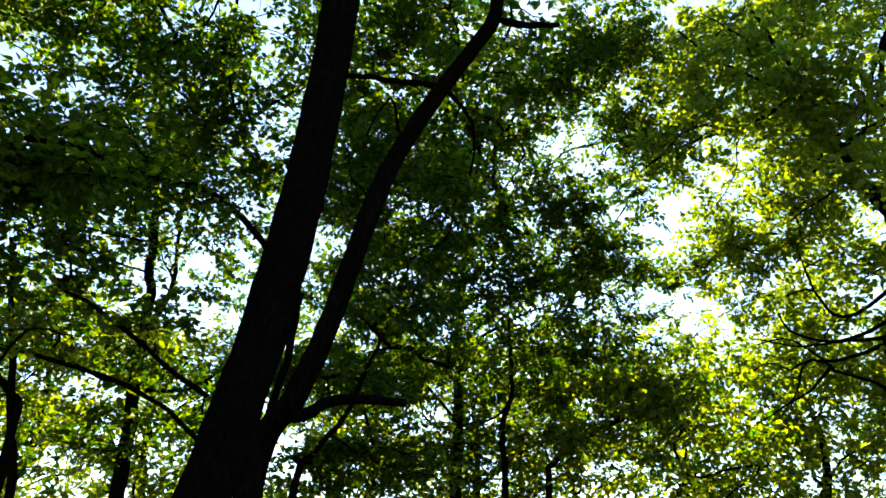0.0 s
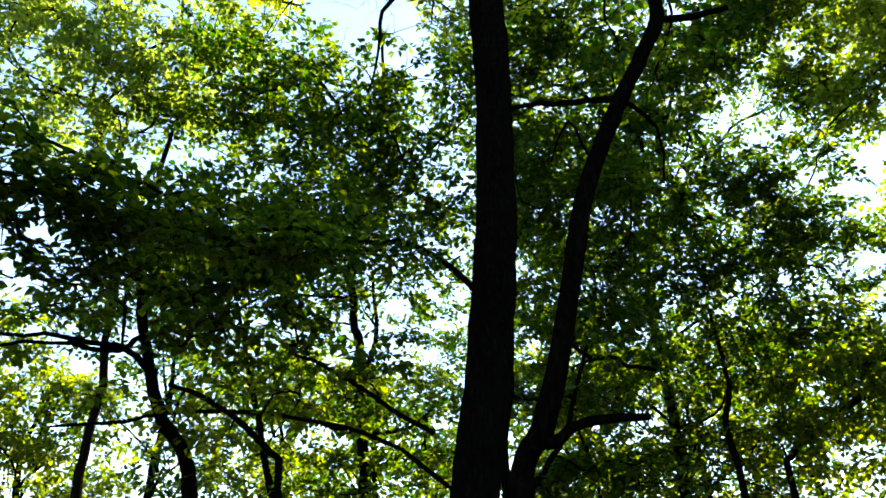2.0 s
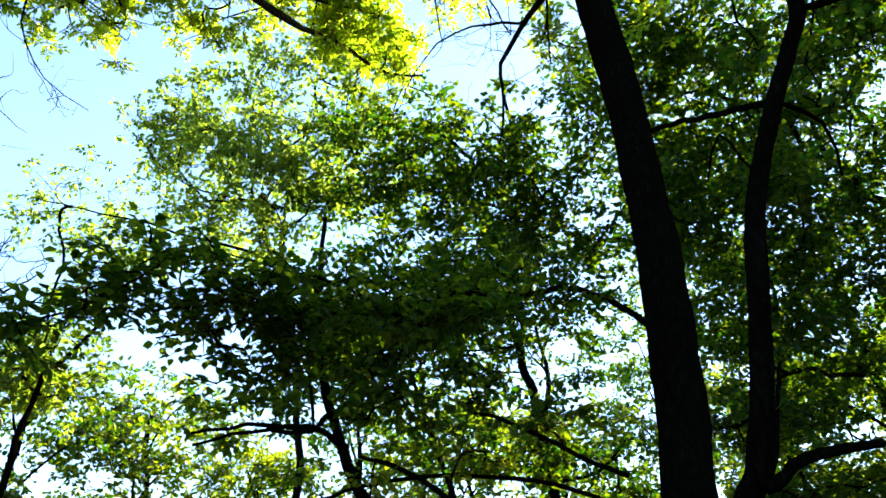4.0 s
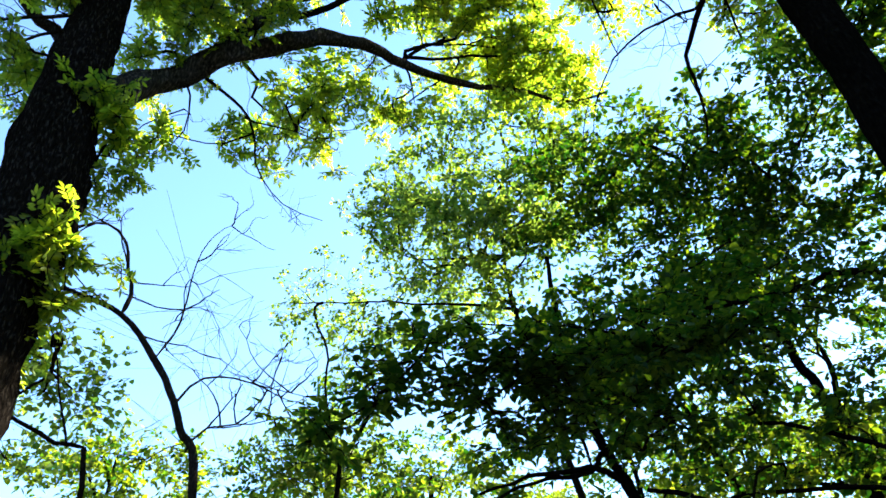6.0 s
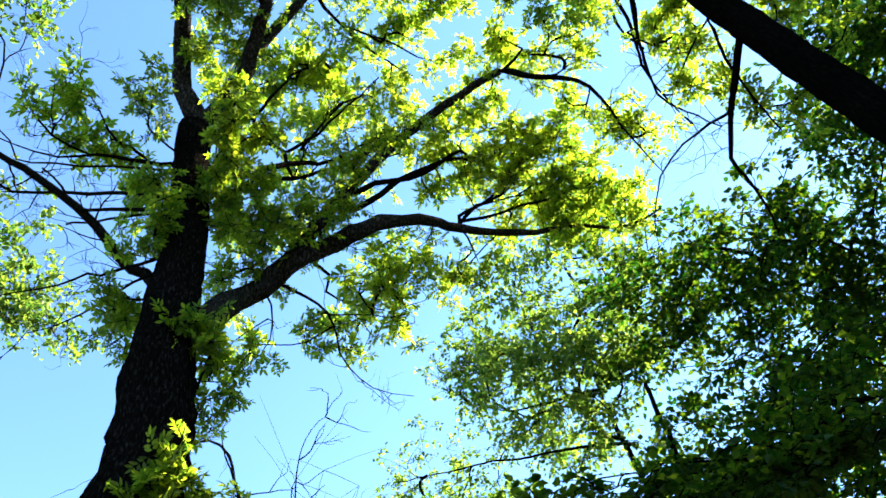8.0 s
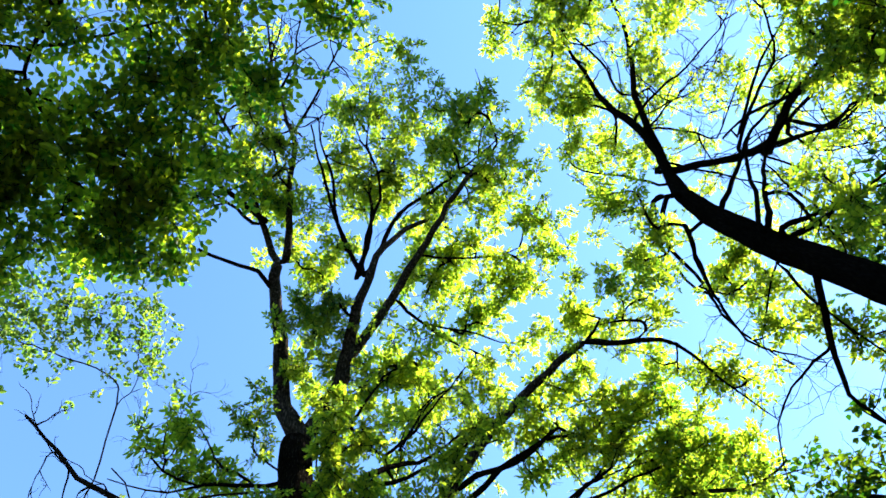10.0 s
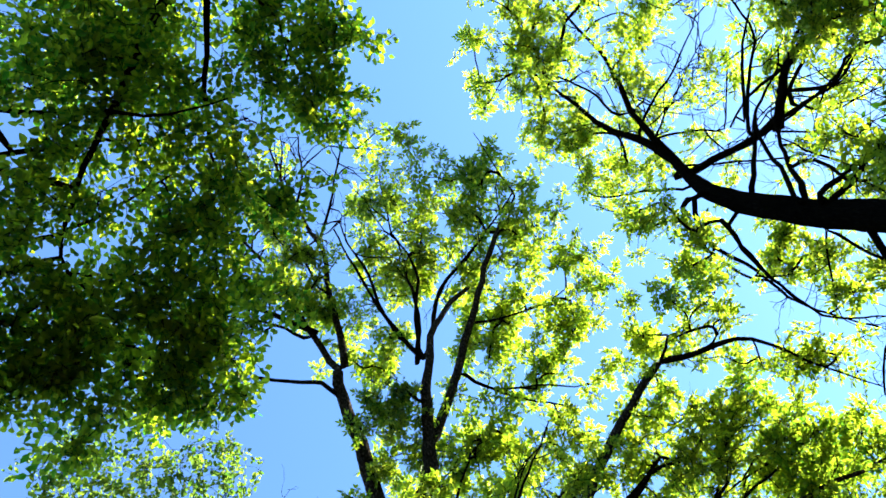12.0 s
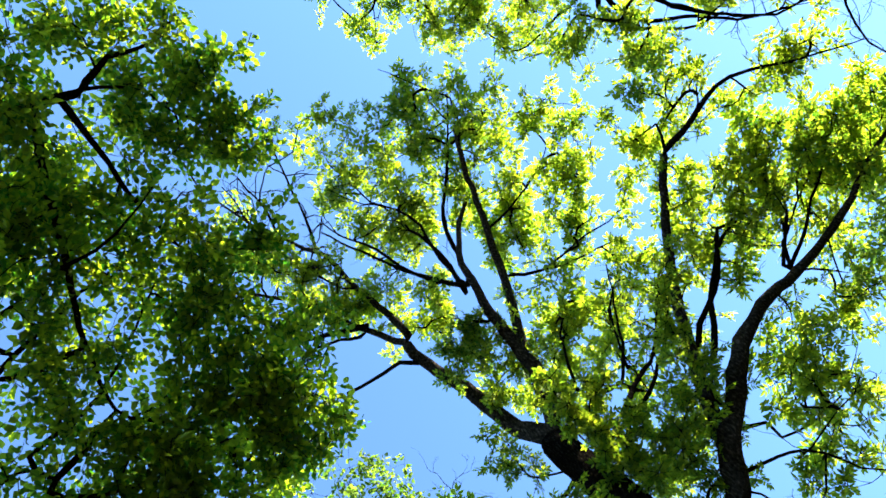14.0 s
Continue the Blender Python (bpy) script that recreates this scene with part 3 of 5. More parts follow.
for c, r, n in (((2.1, 2.71, 15.6), 0.41, 5), ((2.61, 6.35, 14.17), 0.65, 5), ((2.09, 7.26, 13.74), 0.65, 5), ((2.25, 7.99, 13.22), 0.58, 5), ((0.88, 7.81, 13.53), 0.52, 4), ((1.56, 8.58, 12.88), 0.58, 6), ((3.72, 4.79, 14.61), 0.77, 16), ((3.74, 3.4, 15.08), 0.77, 16), ((3.64, 6.58, 13.78), 0.77, 8), ((2.51, 6.2, 12.16), 0.45, 11), ((2.31, 6.76, 11.83), 0.51, 15), ((2.11, 7.23, 11.54), 0.51, 15), ((2.49, 7.44, 11.28), 0.56, 17), ((1.8, 7.1, 11.7), 0.34, 7), ((1.64, 6.81, 11.93), 0.36, 7), ((2.97, 6.44, 11.88), 0.56, 13),):
    t.blob(c, r, n)
for c, r, n in (((3.06, 7.03, 11.43), 0.56, 13), ((1.69, 7.64, 11.29), 0.38, 8),):
    t.blob(c, r, n)
t.grow(2, 0.15, 0.0075, single=240, min_r=0.0065, lift=0.06)


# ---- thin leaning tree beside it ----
t = Tree("leaning_tree", "thin dark tree leaning beside the tall trunk, with broken stubs", BARK_DARK_SHADED, LEAF_DEEP, "simple", 0.08, 5)
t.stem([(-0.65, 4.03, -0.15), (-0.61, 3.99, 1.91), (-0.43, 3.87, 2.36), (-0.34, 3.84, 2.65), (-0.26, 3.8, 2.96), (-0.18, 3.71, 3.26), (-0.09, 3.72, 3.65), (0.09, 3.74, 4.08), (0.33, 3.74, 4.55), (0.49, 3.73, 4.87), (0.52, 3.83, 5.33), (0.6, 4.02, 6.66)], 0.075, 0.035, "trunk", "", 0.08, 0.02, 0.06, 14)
t.stem([(0.51, 3.73, 4.88), (0.72, 3.71, 4.83), (0.91, 3.72, 4.85)], 0.026, 0.018, "stub", "broken branch stub", 0.08, bare=True)
t.stem([(-0.44, 3.87, 2.25), (-0.24, 4.01, 2.37), (0.09, 4.19, 2.44)], 0.034, 0.022, "stub", "broken branch stub", 0.08, bare=True)
t.stem([(0.19, 3.74, 4.27), (-0.18, 4.42, 4.88), (-0.69, 5.15, 5.57)], 0.022, 0.022, "limb", "", 0.1, bare=True)
t.stem([(0.23, 3.74, 4.24), (0.39, 3.94, 4.15), (0.39, 4.14, 3.92)], 0.018, 0.006)
t.stem([(-0, 3.73, 3.86), (-0.16, 4.02, 4.38), (-0.31, 4.2, 4.23)], 0.012, 0.005)
for c, r, n in (((0.47, 3.49, 5.63), 0.68, 16), ((0.49, 4.48, 5.15), 0.54, 6)):
    t.blob(c, r, n)
t.grow(4, 0.2)

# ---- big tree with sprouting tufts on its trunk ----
t = Tree("large_ash_tree", "large ridged tree with bright leaf tufts sprouting along its trunk", BARK_GREY_SHADED, LEAF_ASH, "tuft", 0.18, 7)
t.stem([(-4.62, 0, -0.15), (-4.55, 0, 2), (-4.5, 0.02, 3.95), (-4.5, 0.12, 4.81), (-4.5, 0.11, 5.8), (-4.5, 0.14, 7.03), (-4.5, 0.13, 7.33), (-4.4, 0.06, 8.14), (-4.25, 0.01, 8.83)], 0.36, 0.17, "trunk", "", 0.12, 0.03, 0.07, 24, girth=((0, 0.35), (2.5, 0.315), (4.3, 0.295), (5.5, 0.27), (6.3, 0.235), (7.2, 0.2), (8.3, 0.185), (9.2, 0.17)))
t.stem([(-4.25, 0.01, 8.83), (-4.12, -0.22, 9.79), (-3.62, -0.43, 10.35), (-3.17, -0.6, 10.73), (-2.85, -0.62, 10.94)], 0.13, 0.075, mat=BARK_SUNLIT)
lead = t.stem([(-2.84, -0.64, 11.06), (-2.62, -0.84, 11.33), (-2.14, -1.16, 11.62), (-1.64, -1.4, 11.9), (-1.22, -1.75, 12.11), (-0.87, -2.12, 12.29), (-0.15, -2.42, 12.47)], 0.055, 0.012, mat=BARK_SUNLIT)
t.twigs(lead, 14, 1.1, 0.016, 0.3)
lead = t.stem([(-2.82, -0.58, 11.07), (-2.44, -0.64, 11.38), (-1.97, -0.76, 11.68), (-1.33, -0.85, 11.98), (-0.93, -1.04, 12.22), (-0.48, -1.22, 12.43), (0.19, -1.4, 12.62), (0.56, -1.52, 12.8)], 0.06, 0.012, mat=BARK_SUNLIT)
t.twigs(lead, 13, 1.0, 0.015, 0.4)
lead = t.stem([(-0.72, -1.14, 12.43), (-0.22, -1.01, 12.62), (0.17, -1, 12.79), (0.39, -0.98, 12.95)], 0.026, 0.01)
t.twigs(lead, 4, 0.6, 0.009, 0.3)
t.stem([(-0.14, -0.99, 12.56), (0.1, -0.74, 12.77), (0.23, -0.52, 12.98)], 0.018, 0.008)
lead = t.stem([(-1.34, -0.86, 12.08), (-0.71, -0.65, 12.4), (-0.05, -0.5, 12.68), (0.37, -0.29, 12.92), (0.84, -0.11, 13.15)], 0.026, 0.007)
t.twigs(lead, 10, 0.8, 0.011, 0.25)
t.stem([(-0.49, -1.23, 12.53), (-0.1, -1.26, 12.74), (0.43, -1.26, 12.93)], 0.02, 0.008)
lead = t.stem([(-2.41, -0.88, 11.38), (-2.23, -1.25, 11.57), (-2.01, -1.71, 11.75), (-1.79, -2.09, 11.92), (-1.56, -2.4, 12.08), (-1.16, -2.9, 12.2)], 0.05, 0.012)
t.twigs(lead, 6, 0.8, 0.012, 0.4)
lead = t.stem([(-2.45, -1.04, 11.36), (-2.28, -1.5, 11.56), (-2.16, -1.98, 11.72), (-2.15, -2.63, 11.8)], 0.03, 0.01)
t.twigs(lead, 4, 0.7, 0.01, 0.5)
t.stem([(-2.32, -1.52, 11.65), (-2.46, -1.8, 11.73), (-2.81, -2.19, 11.73)], 0.017, 0.007)
t.stem([(-2.54, -1.73, 11.67), (-2.69, -1.92, 11.71), (-2.81, -2.11, 11.75)], 0.012, 0.006)
t.stem([(-3.11, -0.68, 10.77), (-2.94, -0.89, 10.91), (-2.91, -1.12, 11.01), (-2.86, -1.69, 11.06)], 0.036, 0.022, bare=True, name="stub", label="bare broken branch")
t.stem([(-4.15, 0.13, 8.98), (-3.8, 0.32, 9.44), (-3.43, 0.4, 9.89), (-3.04, 0.39, 10.32), (-2.7, 0.5, 10.69), (-2.41, 0.65, 11.09), (-2.19, 0.96, 11.56), (-2.06, 1.42, 11.97)], 0.11, 0.03, mat=BARK_SUNLIT)
lead = t.stem([(-2.83, 0.52, 11.04), (-2.36, 0.52, 11.53), (-1.69, 0.64, 12.01), (-1.17, 0.4, 12.45), (-0.73, 0.32, 12.84)], 0.04, 0.01)
t.twigs(lead, 7, 0.9, 0.012, 0.4)
lead = t.stem([(-2.75, 0.49, 11.06), (-2.28, 0.13, 11.52), (-1.72, -0.08, 11.94), (-1.29, -0.34, 12.31), (-0.95, -0.45, 12.64)], 0.04, 0.01)
t.twigs(lead, 7, 0.9, 0.012, 0.4)
lead = t.stem([(-2.46, 0.78, 11.32), (-2.06, 0.99, 11.7), (-1.66, 1.42, 12.01), (-1.32, 1.8, 12.3), (-0.69, 2.33, 12.55)], 0.04, 0.01)
t.twigs(lead, 7, 0.9, 0.012, 0.4)
t.stem([(-2.87, 0.46, 11.04), (-2.31, 0.54, 11.53), (-1.84, 0.51, 11.97), (-1.21, 0.36, 12.41)], 0.04, 0.012)
t.stem([(-2.57, 0.28, 11.24), (-2.11, 0.02, 11.7), (-1.63, -0.26, 12.13), (-1.06, -0.55, 12.53)], 0.035, 0.012)
t.stem([(-3.88, 0.42, 10.01), (-3.33, 0.8, 10.59), (-2.88, 1.09, 11.08), (-2.13, 1.48, 11.59), (-1.47, 1.81, 12.01), (-1.17, 2.06, 12.37)], 0.075, 0.038, mat=BARK_SUNLIT)
t.stem([(-1.29, 1.92, 12.33), (-1.28, 2.09, 12.32), (-1.29, 2.27, 12.31)], 0.03, 0.02, step=0.08, bare=True, name="stub", label="broken branch stub")
t.stem([(-1.17, 2.06, 12.37), (-0.79, 2.3, 12.42), (-0.58, 2.2, 12.54), (-0.09, 1.98, 12.67), (0.3, 1.78, 12.78)], 0.02, 0.005)
t.stem([(-3.11, 1.15, 10.98), (-3.34, 1.48, 11.09), (-3.61, 2.04, 11.13), (-3.8, 2.79, 11.1)], 0.028, 0.008)
t.stem([(-3.41, 1.56, 11.12), (-3.43, 1.99, 11.17), (-3.49, 2.74, 11.08), (-3.51, 3.05, 11.12)], 0.02, 0.007)
t.stem([(-2.5, 1.31, 11.45), (-2.51, 1.82, 11.63), (-2.44, 2.41, 11.79), (-2.21, 2.96, 11.96)], 0.025, 0.008)
t.stem([(-4.45, 0.23, 5.95), (-4.99, 0.76, 7.05), (-4.99, 1.01, 7.33), (-4.8, 1.42, 7.72), (-4.64, 1.92, 8.11), (-4.56, 2.43, 8.49), (-4.62, 3.03, 8.71), (-4.78, 3.53, 8.88), (-4.64, 4.44, 8.98), (-4.35, 5.22, 9.07), (-4.05, 5.96, 9), (-3.76, 6.39, 9.12)], 0.165, 0.012, lump=0.12, segs=16, name="limb", label="thick limb with pale barkless patches", mat=BARK_SUNLIT)
t.stem([(-5.14, 1.13, 7.53), (-4.87, 1.44, 7.96), (-4.56, 1.71, 8.39), (-4.42, 1.94, 8.79), (-4.09, 2.3, 9.28), (-3.67, 2.77, 9.68), (-3.23, 3.24, 9.93), (-2.97, 3.58, 10.13)], 0.1, 0.052, mat=BARK_SUNLIT)
lead = t.stem([(-2.97, 3.58, 10.13), (-2.84, 4.05, 10), (-2.65, 4.53, 9.85), (-2.71, 4.91, 9.65), (-2.92, 5.4, 9.3), (-3.11, 5.84, 8.92)], 0.05, 0.007)
t.twigs(lead, 6, 0.5, 0.007, 0.5)
t.stem([(-2.97, 3.57, 10.08), (-2.78, 3.73, 10.19), (-2.63, 3.82, 10.3)], 0.028, 0.015)
t.stem([(-2.78, 4.14, 9.98), (-2.71, 4.3, 10.04), (-2.52, 4.49, 10.11)], 0.022, 0.008)
lead = t.stem([(-4.65, 1.91, 8.86), (-4.54, 2.29, 9.15), (-4.36, 2.9, 9.38), (-4.13, 3.37, 9.65), (-4.13, 3.87, 9.75), (-3.8, 4.27, 10.05)], 0.05, 0.01)
t.twigs(lead, 5, 0.8, 0.01, 0.4)
lead = t.stem([(-4.85, 3.6, 9.06), (-4.7, 3.84, 9.38), (-4.43, 4.21, 9.68), (-3.98, 4.39, 10.15)], 0.035, 0.01)
t.twigs(lead, 5, 0.8, 0.01, 0.4)
t.stem([(-4.65, 3.84, 9.32), (-4.42, 4.41, 9.47), (-4.06, 5.17, 9.51)], 0.022, 0.007)
lead = t.stem([(-4.38, 0.4, 8.35), (-4.46, 0.8, 8.59), (-4.5, 1.22, 8.83), (-4.47, 1.58, 9.1), (-4.43, 1.96, 9.37), (-4.16, 2.39, 9.72)], 0.042, 0.01)
t.twigs(lead, 4, 0.7, 0.009, 0.4)
lead = t.stem([(-4.39, 1.04, 8.97), (-4.24, 1.45, 9.45), (-4, 1.79, 9.96), (-3.71, 2.16, 10.45)], 0.028, 0.009)
t.twigs(lead, 4, 0.7, 0.009, 0.4)
lead = t.stem([(-4.85, 2.06, 8.77), (-4.52, 2.59, 9.16), (-4.23, 3.14, 9.46), (-4.15, 3.46, 9.73), (-4.22, 3.86, 9.87), (-3.89, 4.4, 10.11), (-3.46, 4.85, 10.4)], 0.05, 0.009)
t.twigs(lead, 6, 0.9, 0.01, 0.4)
lead = t.stem([(-4.68, 3.53, 9.02), (-4.37, 4.1, 9.33), (-4.12, 4.33, 9.76), (-3.91, 4.66, 10.07)], 0.03, 0.009)
t.twigs(lead, 5, 0.8, 0.01, 0.4)
lead = t.stem([(-4.71, 3.57, 8.99), (-4.51, 4.26, 9.24), (-4.29, 4.88, 9.5), (-4.04, 5.51, 9.73)], 0.03, 0.009)
t.twigs(lead, 5, 0.8, 0.01, 0.4)
lead = t.stem([(-4.4, 0.87, 8.61), (-4.53, 1.46, 9.13), (-4.63, 1.9, 9.67), (-4.48, 2.45, 10.3)], 0.045, 0.012)
t.twigs(lead, 5, 0.8, 0.01, 0.4)
t.stem([(-4.41, 1.29, 9.23), (-4.11, 1.66, 10), (-4.06, 2.14, 10.58)], 0.02, 0.008)
lead = t.stem([(-4.34, 0.64, 9.37), (-4.16, 0.88, 10.11), (-3.98, 1.26, 10.8), (-3.76, 1.85, 11.43)], 0.03, 0.009)
t.twigs(lead, 5, 0.8, 0.01, 0.4)
t.stem([(-5.18, 1.62, 8.02), (-5.38, 1.87, 8.08), (-5.68, 2, 8.09), (-5.83, 2.32, 8.16), (-5.87, 2.8, 8.23)], 0.03, 0.008)
lead = t.stem([(-5.18, 1.41, 7.47), (-5.24, 1.59, 7.46), (-5.39, 1.84, 7.34), (-5.56, 2.03, 7.2), (-5.77, 2.2, 7.01), (-5.86, 2.54, 6.87), (-5.81, 2.98, 6.78)], 0.022, 0.004, name="limb", label="thin hanging branch")
t.twigs(lead, 9, 0.6, 0.005, 0.3)
lead = t.stem([(-5.36, 1.76, 7.48), (-5.36, 2.17, 7.58), (-5.37, 2.61, 7.62), (-5.46, 2.95, 7.62)], 0.014, 0.004)
t.twigs(lead, 4, 0.4, 0.005, 0.3)
lead = t.stem([(-4.99, 1.08, 7.03), (-5.3, 1.14, 6.86), (-5.52, 1.09, 6.79), (-5.73, 0.97, 6.74)], 0.014, 0.004)
t.twigs(lead, 4, 0.4, 0.005, 0.3)
t.stem([(-5.05, 1.07, 6.84), (-5.22, 0.9, 6.78), (-5.41, 0.74, 6.68)], 0.01, 0.004)
lead = t.stem([(-4.52, 0.09, 5.9), (-5.03, -0.14, 7.09), (-5.03, -0.34, 7.27), (-4.91, -0.62, 7.53), (-4.83, -0.95, 7.74), (-4.69, -1.33, 7.96), (-4.69, -1.57, 8.07), (-4.66, -1.93, 8.18), (-4.61, -2.09, 8.34), (-4.45, -2.36, 8.53), (-4.22, -2.78, 8.69)], 0.085, 0.014, "limb", "bare dead limb", mat=BARK_DEAD, bare=True)
t.twigs(lead, 14, 0.55, 0.011, 0.35)
lead = t.stem([(-4.82, -1.25, 7.89), (-4.88, -1.63, 7.96), (-4.97, -1.95, 8.01), (-5.07, -2.34, 7.99)], 0.024, 0.01, "limb", "bare dead limb", mat=BARK_DEAD, bare=True)
t.twigs(lead, 5, 0.45, 0.008, 0.3)
t.stem([(-4.77, -0.94, 7.66), (-4.69, -1.06, 7.83), (-4.62, -1.28, 7.98)], 0.026, 0.009, "limb", "bare dead limb", mat=BARK_DEAD, bare=True)
t.stem([(-4.66, -1.51, 8.03), (-4.57, -1.62, 8.19), (-4.49, -1.8, 8.34)], 0.016, 0.007, "limb", "bare dead limb", mat=BARK_DEAD, bare=True)
t.stem([(-4.73, -1.93, 8.12), (-4.91, -2.1, 8.14), (-5.04, -2.35, 8.14)], 0.016, 0.007, "limb", "bare dead limb", mat=BARK_DEAD, bare=True)
t.stem([(-4.86, -0.78, 7.6), (-4.9, -0.92, 7.56), (-4.91, -0.95, 7.55)], 0.016, 0.01, "limb", "bare dead limb", mat=BARK_DEAD, bare=True)
lead = t.stem([(-4.93, -0.34, 7.05), (-5.06, -0.62, 7.04), (-5.21, -0.84, 7.01), (-5.38, -1.41, 6.88)], 0.02, 0.006, "limb", "bare dead limb", mat=BARK_DEAD, bare=True)
t.twigs(lead, 10, 0.6, 0.007, 0.2)
lead = t.stem([(-4.85, -0.21, 6.85), (-5.11, -0.49, 6.72), (-5.28, -0.69, 6.68), (-5.45, -1.02, 6.58)], 0.016, 0.005, "limb", "bare dead limb", mat=BARK_DEAD, bare=True)
t.twigs(lead, 8, 0.5, 0.006, 0.2)
lead = t.stem([(-4.49, -0.05, 8.42), (-4.63, -0.25, 8.53), (-4.76, -0.74, 8.63), (-4.92, -1.26, 8.67), (-4.91, -1.93, 8.76)], 0.036, 0.006)
t.twigs(lead, 9, 0.5, 0.006, 0.3)
lead = t.stem([(-4.64, -0.38, 8.55), (-4.61, -0.6, 8.71), (-4.55, -0.86, 8.88), (-4.31, -1.14, 9.14), (-4.19, -1.29, 9.33)], 0.02, 0.005)
t.twigs(lead, 5, 0.5, 0.006, 0.3)
lead = t.stem([(-4.74, -0.9, 8.56), (-4.7, -1.32, 8.74), (-4.57, -1.62, 8.97), (-4.37, -1.85, 9.24)], 0.018, 0.005)
t.twigs(lead, 5, 0.5, 0.006, 0.3)
for c, r, n in (((0.25, 0.14, 12.97), 0.41, 3), ((0.23, 0.59, 12.94), 0.25, 2), ((-0.47, -1.48, 12.91), 0.46, 4), ((-0.03, -1.69, 12.89), 0.25, 1), ((-0.74, 0.05, 12.95), 0.41, 3), ((-0.56, 1.47, 12.83), 0.61, 17), ((-0.26, 1.79, 12.79), 0.41, 7), ((-0.99, 2.12, 12.68), 0.61, 17), ((-1.59, 2.5, 12), 0.68, 17), ((-2.02, 3.09, 11.75), 0.48, 9), ((-2.49, 2.75, 11.75), 0.58, 12), ((-2.13, 1.98, 12.03), 0.68, 17), ((-1.65, 1.19, 12.26), 0.58, 12), ((-1.88, 0.44, 12.3), 0.48, 9), ((-2.01, -0.29, 12.3), 0.29, 2), ((-2.88, 1.83, 11.88), 0.58, 12),):
    t.blob(c, r, n)
for c, r, n in (((-3.07, 2.63, 11.63), 0.48, 9), ((-3.51, 2.16, 11.61), 0.48, 9), ((-3.15, 1.34, 11.89), 0.34, 4), ((-3.76, 1.32, 11.04), 0.64, 13), ((-4.35, 1.33, 10.78), 0.64, 13), ((-4.62, 1.88, 10.53), 0.55, 9), ((-4.26, 0.23, 10.95), 0.55, 5), ((-2.88, -0.27, 11.48), 0.23, 2), ((-4.58, 0.95, 10.73), 0.55, 9), ((-2.34, 3.6, 10.94), 0.23, 2), ((-2.19, 4.39, 10.6), 0.46, 7), ((-2.48, 4.17, 10.64), 0.28, 3), ((-2.52, 4.64, 10.37), 0.32, 4), ((-2.71, 3.74, 10.78), 0.37, 6), ((-3.07, 3.37, 10.82), 0.32, 4), ((-3.66, 3.72, 10.45), 0.42, 6),):
    t.blob(c, r, n)
for c, r, n in (((-3.47, 4.36, 10.2), 0.55, 10), ((-3.34, 4.73, 10.04), 0.37, 5), ((-3.87, 2.58, 10.8), 0.37, 5), ((-3.87, 4.5, 9.83), 0.55, 7), ((-3.73, 4.94, 9.62), 0.46, 5), ((-3.99, 5.13, 9.36), 0.55, 7), ((-4.26, 3.89, 9.97), 0.64, 10), ((-4.42, 4.62, 9.47), 0.64, 10), ((-4.14, 5.33, 9.13), 0.5, 6), ((-3.88, 5.61, 9.06), 0.37, 3), ((-4.4, 2.54, 10.45), 0.55, 7), ((-4.64, 3.11, 10.12), 0.5, 6), ((-2.91, 5.39, 9.65), 0.18, 3), ((-2.91, 5.56, 9.53), 0.2, 3), ((-3.91, 5.02, 10.11), 0.48, 4), ((-3.56, 4.85, 10.36), 0.38, 2),):
    t.blob(c, r, n)
for c, r, n in (((-4.18, 5.22, 9.86), 0.48, 4), ((-4.2, 5.57, 9.61), 0.48, 4), ((-4.03, 5.92, 9.43), 0.43, 3), ((-4.59, 4.64, 10.01), 0.57, 5), ((-4.53, 4.19, 10.29), 0.48, 4), ((-4.9, 5.04, 9.58), 0.38, 2), ((-4.56, 5.66, 9.35), 0.38, 2), ((-4.22, 3.8, 10.61), 0.38, 2), ((-3.91, 2.73, 11.15), 0.38, 2), ((-4.53, 1.77, 11.13), 0.48, 4), ((-4.25, 2.9, 10.95), 0.38, 2), ((-5.07, 2.76, 8.61), 0.24, 2), ((-5.26, 2.83, 8.44), 0.32, 3), ((-5.58, 2.68, 8.25), 0.28, 2), ((-5.51, 2.43, 8.41), 0.32, 3), ((-5.44, 3.01, 8.22), 0.32, 3),):
    t.blob(c, r, n)
for c, r, n in (((-5.77, 2.89, 8), 0.28, 2), ((-5.86, 2.24, 8.19), 0.32, 3), ((-6, 2.39, 8.01), 0.32, 3), ((-6.04, 2.58, 7.89), 0.24, 2), ((-4.85, 3.11, 8.61), 0.24, 2), ((-4.9, 3.64, 8.29), 0.32, 3), ((-5.13, 3.65, 8.12), 0.32, 3), ((-4.3, 2.17, 9.97), 0.43, 3), ((-4.64, 1.37, 9.96), 0.52, 4), ((-3.99, 2.84, 9.92), 0.52, 4), ((-3.65, 3.49, 9.82), 0.52, 4), ((-5.16, 1.17, 9.68), 0.34, 2), ((-4.17, 3.55, 9.54), 0.52, 4), ((-4.79, 3.15, 9.36), 0.34, 2), ((-3.64, 4.13, 9.52), 0.52, 4), ((-4.08, 4.91, 9.61), 0.46, 4),):
    t.blob(c, r, n)
